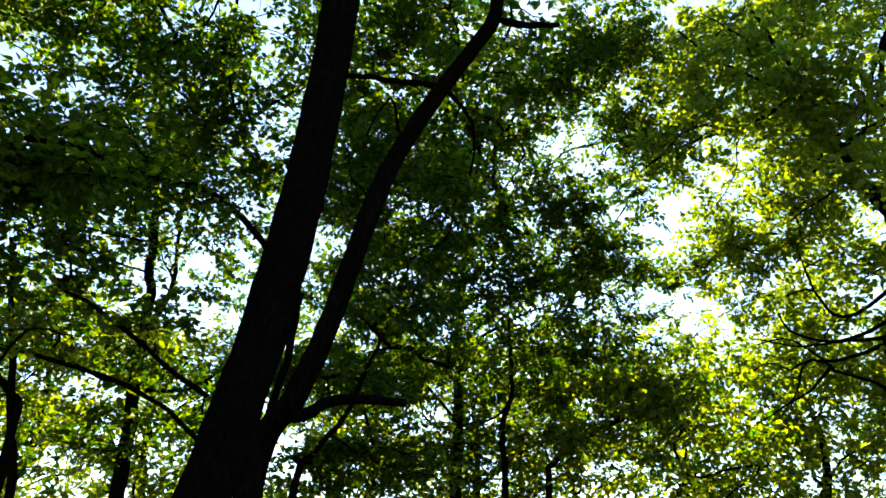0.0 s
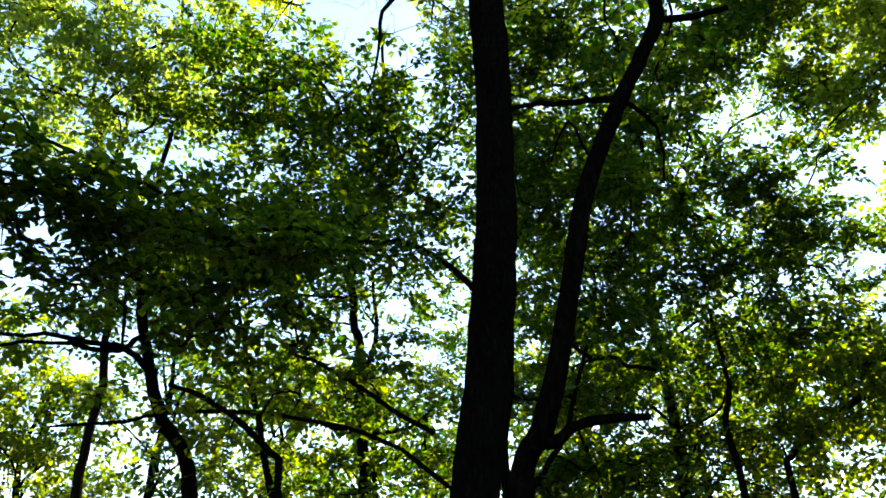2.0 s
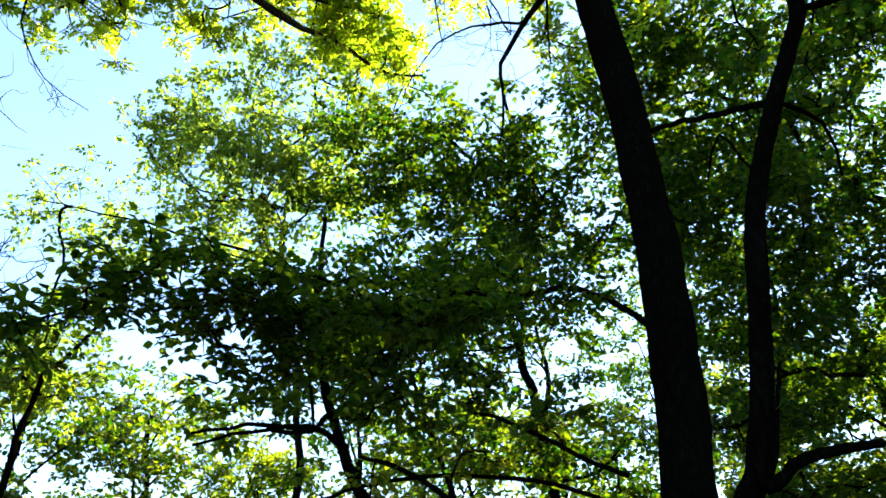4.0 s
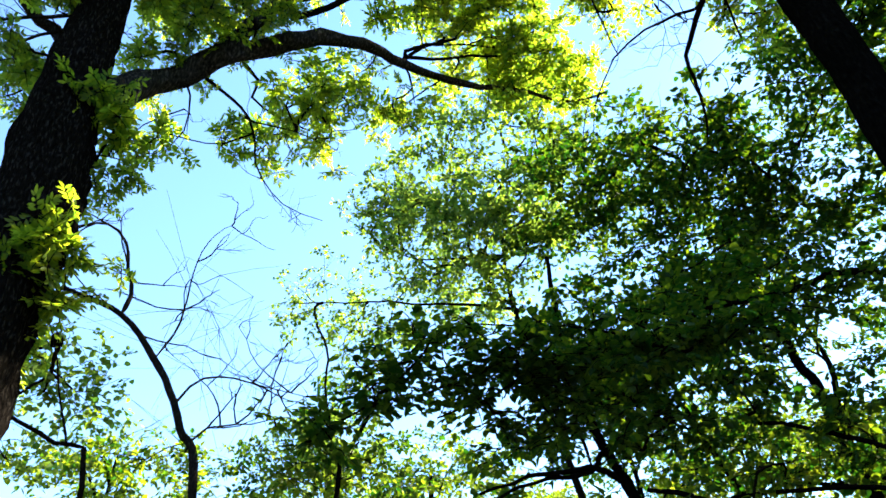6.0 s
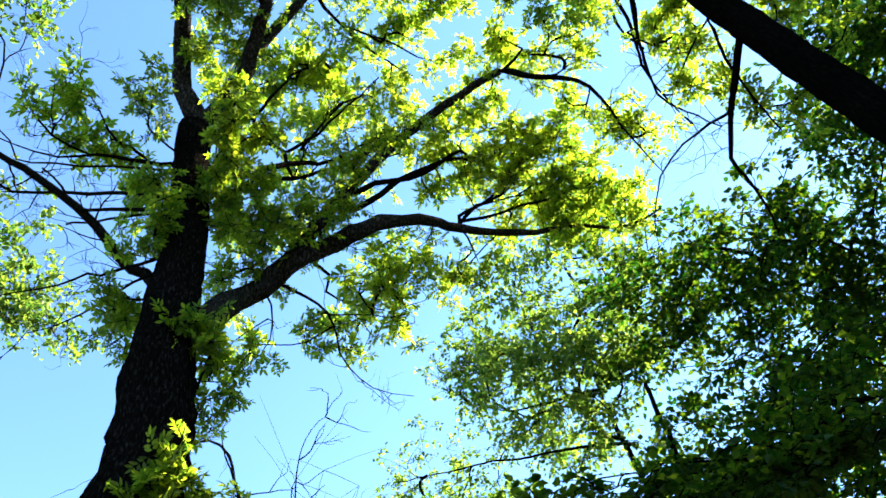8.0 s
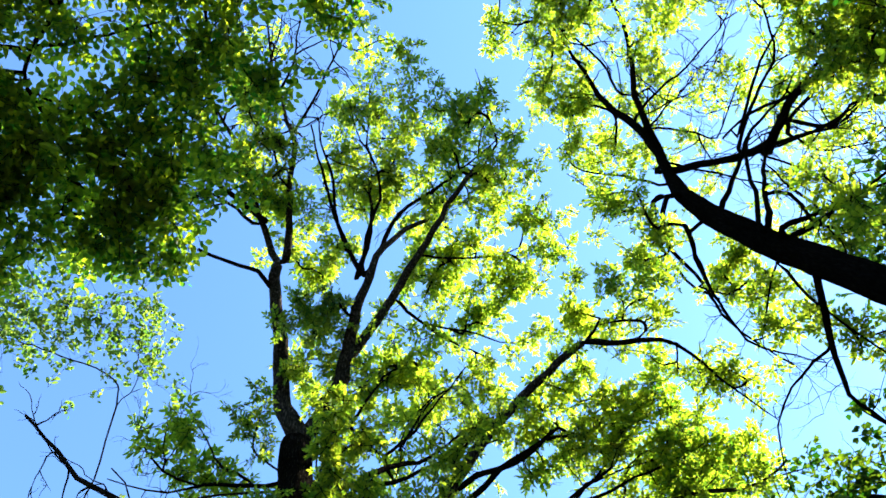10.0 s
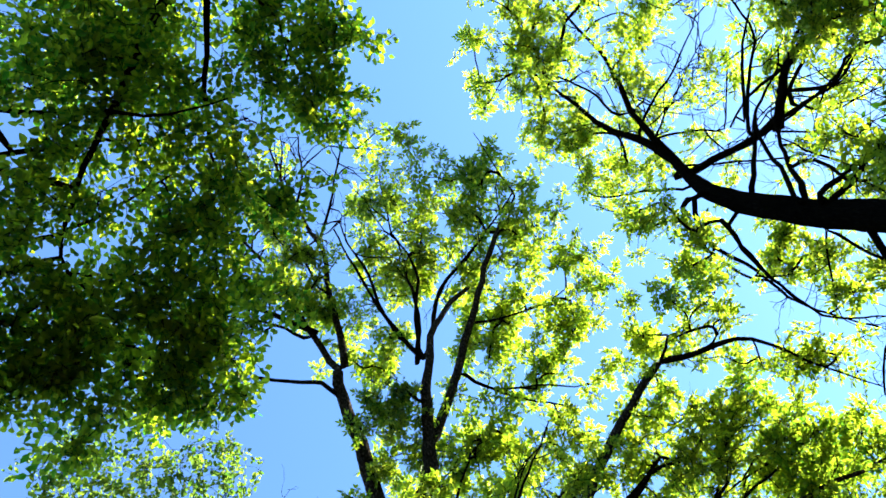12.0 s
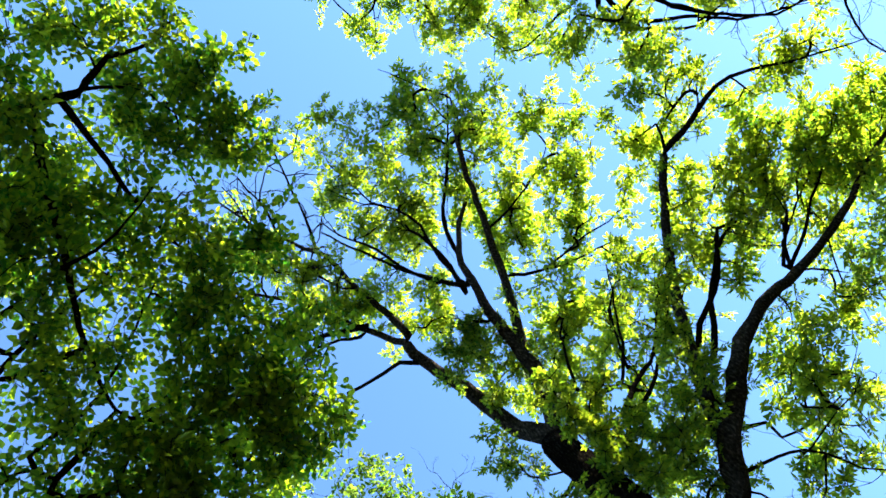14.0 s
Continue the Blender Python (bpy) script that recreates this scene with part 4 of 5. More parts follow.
for c, r, n in (((-4.6, 4.53, 9.55), 0.46, 4), ((-4.24, 5.23, 9.31), 0.41, 3), ((-3.9, 5.73, 9.13), 0.37, 2), ((-3.79, 6, 8.96), 0.23, 2), ((-5.46, 4.01, 9.28), 0.37, 2), ((-5.83, 3.97, 9.03), 0.27, 2), ((-5.06, 4.37, 9.36), 0.32, 2), ((-5.14, 2.37, 7.74), 0.33, 4), ((-5, 2.05, 7.97), 0.26, 2), ((-5.31, 2.57, 7.5), 0.26, 2), ((-5.79, 1.84, 7.33), 0.24, 2), ((-5.97, 1.24, 7.32), 0.21, 2), ((-4.94, 2.59, 7.81), 0.22, 2), ((-5.64, 1.99, 7.43), 0.16, 2), ((-2.84, 5.23, 9.43), 0.16, 2), ((-2.83, 5.42, 9.3), 0.16, 2),):
    t.blob(c, r, n)
for c, r, n in (((-1.68, -1.21, 11.71), 0.24, 6), ((-2.07, -1.12, 11.65), 0.22, 4), ((-1.94, -0.79, 11.7), 0.2, 4), ((-2.22, -0.71, 11.65), 0.18, 4), ((-1.28, -1.29, 11.75), 0.24, 5), ((-2.66, -0.56, 11.55), 0.18, 4), ((-2.13, -0.31, 11.68), 0.16, 3), ((-1.31, -0.89, 11.78), 0.22, 4), ((-2.72, 0.21, 11.54), 0.2, 4), ((-3.07, 0.06, 11.44), 0.18, 4), ((-0.89, -1.37, 11.78), 0.2, 4), ((-4.38, -1.25, 9), 0.31, 4), ((-4.71, -1.24, 8.79), 0.25, 4), ((-4.76, -0.78, 8.81), 0.23, 4), ((-4.99, -0.91, 8.63), 0.14, 1),):
    t.blob(c, r, n)
for c, r, n in (((-0.78, 0.16, 12.55), 0.30, 5), ((-1.43, 0.12, 12.50), 0.30, 5), ((-2.00, 0.13, 12.31), 0.28, 5), ((-0.26, 0.22, 12.87), 0.24, 3), ((-0.73, 0.58, 12.84), 0.28, 4), ((-1.39, 0.69, 12.57), 0.30, 5), ((-0.50, -1.58, 12.18), 0.24, 5), ((-0.82, -1.53, 12.17), 0.20, 3), ((-1.96, 0.67, 12.49), 0.26, 4)):
    t.blob(c, r, n)
t.grow(2, 0.13, 0.006, min_r=0.0055, lift=0.05)

# tufts sprouting along the trunk and the big limb
for c, r, n in (((-3.75, 0.47, 8.27), 0.22, 4), ((-4.27, 0.38, 7.95), 0.16, 2), ((-4.46, 0.55, 7.81), 0.16, 2), ((-4.57, 0.81, 7.7), 0.28, 6), ((-4.99, 0.63, 7.38), 0.17, 2), ((-3.94, 0.36, 8.17), 0.16, 2), ((-4.31, 0.3, 5.85), 0.17, 4), ((-4.55, 0.6, 5.55), 0.13, 2), ((-4.77, 0.52, 5.3), 0.12, 2), ((-4.41, 0.51, 5.72), 0.1, 2), ((-4.34, 0.29, 4.37), 0.14, 4), ((-4.44, 0.36, 4.19), 0.12, 2), ((-4.25, 0.19, 4.51), 0.06, 2), ((-4.34, 0.4, 4.35), 0.08, 2), ((-4.51, 0.32, 4.06), 0.07, 2), ((-4.64, 0.21, 3.82), 0.09, 3),):
    t.blob(c, r, n)
for c, r, n in (((-4.24, -0.2, 7.13), 0.17, 3), ((-4.44, -0.19, 6.97), 0.16, 2), ((-4.96, -0.17, 6.48), 0.24, 5), ((-3.96, -0.23, 7.33), 0.14, 2), ((-5.11, -0.21, 6.33), 0.11, 2), ((-4.25, 1.73, 8.71), 0.27, 3), ((-4.88, 1.4, 8.37), 0.29, 4), ((-4.67, 1.67, 8.45), 0.19, 2), ((-3.97, 1.97, 8.8), 0.21, 2), ((-5.08, 1.27, 8.24), 0.19, 2), ((-5.83, 0.8, 7.68), 0.11, 2), ((-3.66, 2.13, 8.92), 0.18, 2), ((-3.18, -0.09, 10.1), 0.29, 3), ((-3.39, 0.18, 10.01), 0.33, 4), ((-3.25, 0.43, 10.05), 0.26, 3), ((-3.71, -0.05, 9.88), 0.22, 2),):
    t.blob(c, r, n)
for c, r, n in (((-3.85, 0.45, 9.79), 0.26, 3), ((-4.53, 0.35, 9.44), 0.19, 2), ((-5.21, 0.52, 8.98), 0.15, 2), ((-5.51, 0.71, 8.73), 0.19, 2), ((-2.9, 0.19, 10.2), 0.18, 2), ((-3.04, -0.3, 10.15), 0.13, 2), ((-4.73, 1.21, 7.72), 0.19, 2), ((-4.47, 1.45, 7.86), 0.18, 2), ((-4.19, 1.7, 7.99), 0.17, 2), ((-5.08, 0.63, 7.53), 0.17, 2), ((-4.97, 0.96, 7.57), 0.15, 2), ((-4.58, 0.6, 7.94), 0.19, 2), ((-4.59, 0.98, 7.88), 0.19, 2), ((-3.59, 0.33, 7.98), 0.15, 2), ((-3.88, 0.31, 7.81), 0.15, 2), ((-4.19, 0.26, 7.61), 0.15, 2),):
    t.blob(c, r, n)
for c, r, n in (((-4.39, 0.31, 7.47), 0.14, 2), ((-3.32, 0.23, 8.12), 0.14, 2), ((-3.54, 0.53, 7.99), 0.12, 2), ((-4.92, -0.21, 7.85), 0.19, 2), ((-4.71, -0.33, 8.01), 0.14, 2), ((-3.73, -0.39, 8.64), 0.17, 2), ((-4.12, -0.48, 8.4), 0.15, 2), ((-4.39, 0.79, 8.17), 0.22, 3), ((-4.49, 1.21, 8.03), 0.19, 2),):
    t.blob(c, r, n)
t.grow(4, 0.115, size=0.135, single=300)


# ---- bare dead tree ----
t = Tree("bare_tree", "slender leafless tree with fine bare twigs against the sky", BARK_DEAD, LEAF_DEEP, "simple", 0.1, 13)
bare = t.stem([(-9, 2.95, -0.15), (-9.02, 2.9, 4.49), (-8.99, 2.64, 5.33), (-9.05, 2.43, 5.87), (-9.12, 2.15, 6.35), (-9.22, 1.66, 6.94), (-9.23, 0.86, 7.13)], 0.085, 0.035, "trunk", "", 0.2, 0.03, 0.05, 10)
t.twigs(bare, 6, 1.25, 0.014)
bare = t.stem([(-9.22, 1.66, 6.94), (-9.21, 1.72, 7.28), (-9.24, 1.53, 8.14), (-9.19, 1.19, 8.37), (-9.13, 0.78, 8.07)], 0.035, 0.014)
t.twigs(bare, 6, 1.25, 0.014)
bare = t.stem([(-9.11, 2.2, 6.31), (-9.14, 2.46, 6.99), (-9.29, 2.68, 8.37), (-9.37, 3.1, 9.17)], 0.018, 0.005)
t.twigs(bare, 6, 1.25, 0.014)
bare = t.stem([(-9.02, 2.53, 5.64), (-9.03, 2.86, 6.11), (-9.01, 3.51, 6.17), (-8.86, 4.35, 6.08)], 0.022, 0.006)
t.twigs(bare, 6, 1.25, 0.014)
bare = t.stem([(-8.96, 2.75, 5.03), (-8.98, 3.01, 5.43), (-9, 4.07, 5.74)], 0.022, 0.006)
t.twigs(bare, 6, 1.25, 0.014)
for c, r, n in (((-9.04, 2.58, 7.06), 0.97, 12), ((-9.16, 3.38, 6.39), 0.79, 9), ((-9.73, 2.45, 5.25), 0.78, 6)):
    t.blob(c, r, n)
t.grow(1, 0.5, 0.0045, 0.0, 1.0, 0.0035)

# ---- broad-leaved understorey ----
t = Tree("understorey_tree", "dense dark-green understorey tree with wide leafy boughs", BARK_DARK_SHADED, LEAF_DEEP, "simple", 0.12, 17, "understorey trees")
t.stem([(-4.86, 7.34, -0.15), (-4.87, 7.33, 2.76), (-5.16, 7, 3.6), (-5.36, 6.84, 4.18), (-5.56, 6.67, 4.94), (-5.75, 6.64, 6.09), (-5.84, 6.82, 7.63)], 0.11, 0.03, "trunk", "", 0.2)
t.stem([(-5.31, 6.88, 4.05), (-5.32, 6.21, 4.09), (-5.43, 5.56, 3.98), (-5.6, 4.76, 3.75)], 0.05, 0.015)
t.stem([(-5.4, 6.64, 4.43), (-5.29, 6.21, 4.07), (-5.51, 5.46, 3.92), (-5.57, 4.78, 3.63)], 0.04, 0.015)
t.stem([(-5.51, 5.77, 3.15), (-5.17, 6.73, 3.48), (-4.43, 7.26, 3.62), (-3.53, 7.65, 3.54), (-2.67, 8, 3.24), (-2.05, 8.19, 2.77)], 0.018, 0.028)
t.stem([(-4.1, 7.57, 4.51), (-3.59, 7.84, 4.28), (-2.87, 8.14, 3.83), (-2.34, 8.31, 3.49)], 0.02, 0.03)
t.stem([(-5.32, 6.21, 4.09), (-5.37, 6.17, 4.56), (-5.37, 6.17, 4.99)], 0.025, 0.012)
t.stem([(-5.58, 6.66, 5.25), (-4.84, 6.99, 5.86), (-4.29, 7.93, 7.24)], 0.04, 0.015)
for c, r, n in (((-4.75, 6.6, 5.43), 1.10, 34), ((-5.05, 6.86, 6.06), 1.32, 24), ((-4.45, 7.27, 4.9), 1.17, 19), ((-5.92, 6.42, 4.27), 0.95, 12), ((-3.68, 8.93, 4.73), 1.06, 12), ((-3.86, 7.97, 6.51), 1.14, 16), ((-4.25, 6.9, 5.36), 1.08, 19), ((-4.11, 7.63, 4.63), 0.88, 12), ((-4.51, 6.73, 4.82), 1.12, 16)):
    t.blob(c, r, n, 0.6, 0.5)
t.grow(5, 0.22, level=0.25, tilt=0.5, single=300)

t = Tree("understorey_tree", "dark-green understorey tree with dense upright crown", BARK_DARK_SHADED, LEAF_DEEP, "simple", 0.12, 19, "understorey trees")
t.stem([(-4.38, 11.51, -0.15), (-4.4, 11.51, 3.05), (-4.59, 11.42, 4.81), (-4.71, 11.37, 5.98), (-4.87, 11.07, 7.71), (-4.28, 11.03, 10.36), (-4.16, 10.38, 12.58)], 0.13, 0.03, "trunk", "", 0.25)
t.stem([(-4.6, 11.42, 5), (-4.41, 11.5, 6.06), (-4.51, 11.46, 7.38)], 0.07, 0.03)
t.stem([(-4.57, 11.43, 4.34), (-3.82, 11.73, 4.47), (-3.31, 11.9, 4.95)], 0.04, 0.02)
t.stem([(-4.59, 11.42, 4.34), (-5.42, 11.02, 4.62), (-5.94, 10.72, 4.76)], 0.04, 0.02)
t.stem([(-3.89, 10.27, 11.03), (-3.4, 10.44, 9.88), (-2.87, 10.6, 9.33)], 0.03, 0.01)
for c, r, n in (((-5.21, 9.54, 6.64), 1.17, 26), ((-3.73, 9.53, 7.84), 0.88, 16), ((-4.36, 11.21, 4.02), 1.47, 34), ((-3.06, 12.14, 4.35), 0.92, 20), ((-6.37, 8.28, 9.43), 1.27, 36), ((-5.4, 8.64, 9.8), 1.17, 26), ((-4, 8.69, 9.02), 1.66, 59), ((-2.55, 8.87, 9.42), 1.08, 25), ((-5.37, 8.29, 9.41), 1.32, 34), ((-3.23, 9.99, 7.67), 0.98, 24)):
    t.blob(c, r, round(n * 0.72), hole=0.42)
for c, r, n in (((-4.76, 9.43, 9.3), 2.01, 59), ((-6.19, 9.34, 7.35), 2.04, 59), ((-4, 11.12, 7.32), 1.48, 34), ((-4.58, 10.35, 8.32), 1.91, 59), ((-5.98, 9.71, 8.08), 1.91, 53), ((-4.24, 11.87, 7.04), 1.43, 29), ((-5.83, 10.31, 6.12), 1.43, 34), ((-3.67, 10.12, 9.98), 1.32, 29), ((-5.24, 11.33, 4.18), 1.53, 29), ((-3.94, 12.48, 3.99), 1.17, 16)):
    t.blob(c, r, round(n * 0.72), hole=0.42)
t.grow(5, 0.22, level=0.35, tilt=0.6)

t = Tree("understorey_tree", "dark-green woodland tree with a slender trunk, backlit", BARK_DARK_SHADED, LEAF_DEEP, "simple", 0.13, 23, "understorey trees")
t.stem([(0.96, 16.42, -0.15), (0.96, 16.42, 3.98), (0.91, 16.43, 6.01), (0.88, 16.43, 8.01), (0.89, 16.43, 10.95), (0.86, 16.43, 13.78)], 0.16, 0.04, "trunk", "", 0.3)
t.stem([(0.87, 16.43, 11.49), (1.88, 15.85, 10.85), (2.66, 15.25, 9.58)], 0.05, 0.015)
t.stem([(0.89, 16.43, 7.13), (2.18, 15.82, 7.85), (3.66, 15.05, 8.2)], 0.05, 0.015)
t.stem([(0.9, 16.43, 5.22), (-0.45, 16.43, 6.75), (-0.96, 16.4, 7.88)], 0.05, 0.015)
for c, r, n in (((-1.53, 9.59, 11.68), 1.03, 14), ((-1.38, 10.09, 11.22), 0.91, 9), ((-2.69, 10.42, 10.55), 0.80, 5), ((2.31, 13.73, 11.82), 1.52, 34), ((3.51, 12.87, 12.56), 1.52, 40), ((3.71, 11.78, 13.61), 1.39, 30), ((5.07, 13.01, 11.8), 0.83, 10), ((-2.26, 11.06, 11.72), 1.35, 20), ((-1.65, 11.94, 10.87), 1.22, 33), ((-2.51, 12.9, 9.31), 0.98, 22), ((-1.66, 15.09, 7.57), 1.17, 24), ((-0.31, 11.04, 12.02), 1.35, 24), ((2.16, 11.82, 12.51), 1.43, 37), ((-0.64, 9.49, 11.96), 1.26, 22), ((-0.48, 10.7, 10.73), 1.60, 35)):
    t.blob(c, r, n, hole=0.42)
for c, r, n in (((-0.63, 11.86, 9.16), 1.60, 36), ((-1.74, 13.44, 8.25), 1.47, 33), ((0.41, 14.2, 9.59), 1.96, 101), ((2.37, 14.27, 9.18), 1.96, 110), ((3.78, 14.37, 8.46), 1.43, 57), ((1.8, 14.77, 7.13), 2.15, 110), ((3.53, 14.25, 6.28), 1.59, 67), ((-0.88, 15.72, 8.8), 1.80, 71), ((-0.98, 13.28, 10.89), 1.70, 76), ((1.28, 12.82, 11.51), 1.70, 76), ((-0.73, 16.55, 6.78), 1.52, 53), ((-0.06, 17.05, 5.04), 1.94, 62), ((2.07, 16.93, 5.14), 1.94, 62), ((4.34, 13.91, 10.95), 1.25, 26)):
    t.blob(c, r, n, hole=0.42)
for c, r, n in (((0.3, 9.86, 7.72), 0.56, 7), ((0.4, 10.31, 6.94), 0.56, 7), ((-0.31, 10.62, 6.32), 0.56, 7), ((-0.16, 10.93, 5.59), 0.56, 7), ((-0.86, 11.12, 4.92), 0.56, 7), ((-0.55, 11.32, 4.27), 0.56, 7), ((-1.21, 10.48, 7.84), 0.49, 4), ((-0.58, 10.96, 7.15), 0.59, 6), ((-1.29, 11.34, 6.2), 0.49, 4), ((-0.49, 11.54, 5.92), 0.59, 6), ((-1.01, 11.78, 5.16), 0.49, 4), ((-1.71, 10.01, 8.4), 0.39, 3), ((-0.07, 10.35, 8.18), 0.49, 4),):
    t.blob(c, r, n, hole=0.3)
t.grow(6, 0.27, level=0.45, tilt=0.7)

t = Tree("understorey_tree", "low dark understorey tree with arching boughs", BARK_DARK_SHADED, LEAF_WOOD, "simple", 0.13, 29, "understorey trees")
t.stem([(2.64, 14.23, -0.15), (2.62, 14.24, 3.63), (2.71, 14.22, 4.16), (3.37, 13.88, 4.66), (4.02, 13.4, 4.91), (4.65, 12.67, 4.97)], 0.10, 0.03, "trunk", "", 0.25)
for c, r, n in (((3.64, 13.56, 4.93), 1.60, 47), ((4.82, 13.15, 5.11), 1.03, 24), ((4.61, 13.47, 4.13), 1.37, 34), ((6.53, 13.8, 4.1), 1.71, 20), ((2.78, 14.99, 4.08), 1.22, 24)):
    t.blob(c, r, n, hole=0.4)
t.grow(6, 0.27, level=0.45, tilt=0.7)

t = Tree("understorey_tree", "slender understorey tree with one long dark leafy bough", BARK_DARK_SHADED, LEAF_DEEP, "simple", 0.07, 101, "understorey trees")
t.stem([(-1.06, 6, -0.15), (-1.05, 6, 1.4), (-1.08, 6, 2.65), (-0.99, 5.88, 3.18), (-0.9, 5.7, 3.71)], 0.05, 0.03, "trunk", "", 0.12, segs=9)
t.stem([(-0.9, 5.7, 3.71), (-1.56, 5.17, 4.21), (-1.94, 4.8, 4.1), (-2.31, 4.37, 4), (-2.78, 3.85, 3.83), (-3.08, 3.27, 3.76), (-3.29, 2.75, 3.61), (-3.41, 2.26, 3.42), (-3.56, 1.94, 3.23), (-3.58, 1.77, 3.12)], 0.03, 0.006)
t.stem([(-2.54, 3.86, 3.75), (-2.74, 3.48, 3.9), (-2.94, 3.13, 3.93), (-3.11, 2.77, 3.94)], 0.014, 0.005)
t.stem([(-2.9, 3.08, 3.63), (-3.13, 2.82, 3.41), (-3.3, 2.52, 3.3)], 0.012, 0.005)
t.stem([(-2.35, 4.36, 3.99), (-2.03, 4.7, 4.09), (-1.62, 5.05, 4.17)], 0.014, 0.005)
for c, r, n in (((-3.56, 1.79, 3.14), 0.09, 3), ((-3.46, 1.92, 3.21), 0.11, 3), ((-3.31, 2.08, 3.33), 0.13, 4), ((-3.15, 2.26, 3.41), 0.14, 5), ((-3.19, 2.08, 3.54), 0.09, 3), ((-3.02, 2.26, 3.62), 0.09, 3), ((-3.2, 2.67, 3.61), 0.17, 7), ((-2.98, 2.9, 3.65), 0.19, 8), ((-2.77, 3.15, 3.58), 0.19, 8), ((-3.04, 2.71, 3.81), 0.1, 3), ((-3.26, 2.74, 3.42), 0.13, 4), ((-3.44, 2.54, 3.38), 0.11, 3), ((-2.73, 3.71, 3.76), 0.22, 9), ((-2.45, 3.93, 3.74), 0.22, 9), ((-2.09, 4.11, 3.78), 0.2, 8), ((-2.79, 3.55, 3.95), 0.14, 4),):
    t.blob(c, r, n, 0.4, 0.34)
for c, r, n in (((-2.45, 3.77, 3.99), 0.14, 4), ((-3.09, 3.28, 3.96), 0.14, 4), ((-1.92, 4.76, 4.07), 0.21, 6), ((-1.52, 4.89, 4.09), 0.18, 4), ((-1.94, 4.61, 4.32), 0.15, 3), ((-2.45, 4.41, 4.24), 0.16, 4), ((-3.14, 2.82, 3.57), 0.12, 3), ((-3.2, 2.91, 3.37), 0.12, 3), ((-3, 3.04, 3.49), 0.13, 3), ((-2.86, 3.22, 3.45), 0.12, 3), ((-3.18, 3.03, 3.21), 0.11, 3), ((-3, 3.22, 3.24), 0.12, 3), ((-2.73, 3.39, 3.37), 0.13, 3), ((-3.4, 2.32, 3.93), 0.11, 3), ((-3.28, 2.58, 3.81), 0.13, 3), ((-3.08, 2.87, 3.73), 0.14, 3),):
    t.blob(c, r, n, 0.4, 0.34)
for c, r, n in (((-2.89, 3.15, 3.58), 0.14, 3), ((-2.59, 3.43, 3.53), 0.14, 3), ((-3.26, 2.77, 3.58), 0.13, 3), ((-3.01, 3.15, 3.37), 0.14, 3), ((-3.46, 2.48, 3.65), 0.1, 3), ((-2.33, 3.59, 3.56), 0.13, 3),):
    t.blob(c, r, n, 0.4, 0.34)
t.grow(4, 0.13, 0.0045, level=0.3, tilt=0.45, single=300, min_r=0.003)


# ---- slim saplings ----
def sapling(label, leaf_mat, seed, pts, r0, blobs, size=0.11):
    w = Tree("sapling", label, BARK_DARK_SHADED, leaf_mat, "simple", size, seed, "saplings")
    w.stem(pts, r0, r0 * 0.35, "trunk", "", 0.15, segs=8)
    for c, r, n in blobs:
        w.blob(c, r, n, 0.5, 0.4)
    w.grow(4, 0.24, level=0.35, tilt=0.6)


sapling("slim leaning sapling with a dark stem among the bushes", LEAF_WOOD, 71, [(-3.74, 7.32, -0.15), (-3.79, 7.29, 2.75), (-3.87, 7.24, 3.11), (-4.15, 7.08, 3.37), (-4.6, 6.91, 3.67), (-5.06, 6.82, 3.87)], 0.07, (((-3.8, 7.55, 3.9), 0.77, 14), ((-4.71, 7.18, 3.34), 0.63, 9)))
sapling("pale-barked young tree with yellow-green leaves", LEAF_YELLOW, 73, [(-7.63, 4.16, -0.15), (-7.59, 4.22, 4.31), (-7.5, 4.39, 4.86), (-7.37, 4.61, 5.36), (-7.27, 4.77, 5.72)], 0.06, (((-7.9, 4.53, 4.87), 0.63, 12), ((-8.21, 4.16, 4.58), 0.47, 7)))
sapling("slim dark sapling standing close to the large trunks", LEAF_DEEP, 79, [(-1.43, 9.28, -0.15), (-1.38, 9.29, 2.65), (-1.18, 9.33, 3.14), (-0.92, 9.37, 3.59), (-0.5, 9.61, 4.87)], 0.07, (((-0.78, 9.98, 4.24), 0.65, 26), ((-0.99, 10.21, 3.18), 0.73, 26), ((-1.58, 9.8, 4.45), 0.57, 18), ((-0.23, 10.24, 3.38), 0.73, 24)))
sapling("thin straight sapling in the shade of taller trees", LEAF_DEEP, 83, [(1.64, 13.37, -0.15), (1.61, 13.37, 3.44), (1.57, 13.37, 4.54), (1.73, 13.36, 5.3), (1.65, 13.37, 6.81)], 0.09, (((1.68, 13.61, 5.95), 0.91, 10), ((1.3, 14.02, 4.68), 0.91, 8)))
sapling("thin straight sapling in the shade of taller trees", LEAF_WOOD, 89, [(-5.09, 10.06, -0.15), (-5.14, 10.03, 2.54), (-5.44, 9.86, 3.74), (-5.7, 9.69, 4.82), (-6.04, 9.47, 5.94)], 0.09, (((-5.78, 9.96, 4.92), 0.87, 10), ((-5.49, 10.49, 3.75), 0.87, 10)))
sapling("thin straight sapling in the shade of taller trees", LEAF_WOOD, 97, [(-0.77, 15.41, -0.15), (-0.84, 15.4, 3.6), (-0.99, 15.39, 4.62), (-1.33, 15.36, 5.57)], 0.07, (((-1.06, 15.98, 4.99), 0.91, 8),))

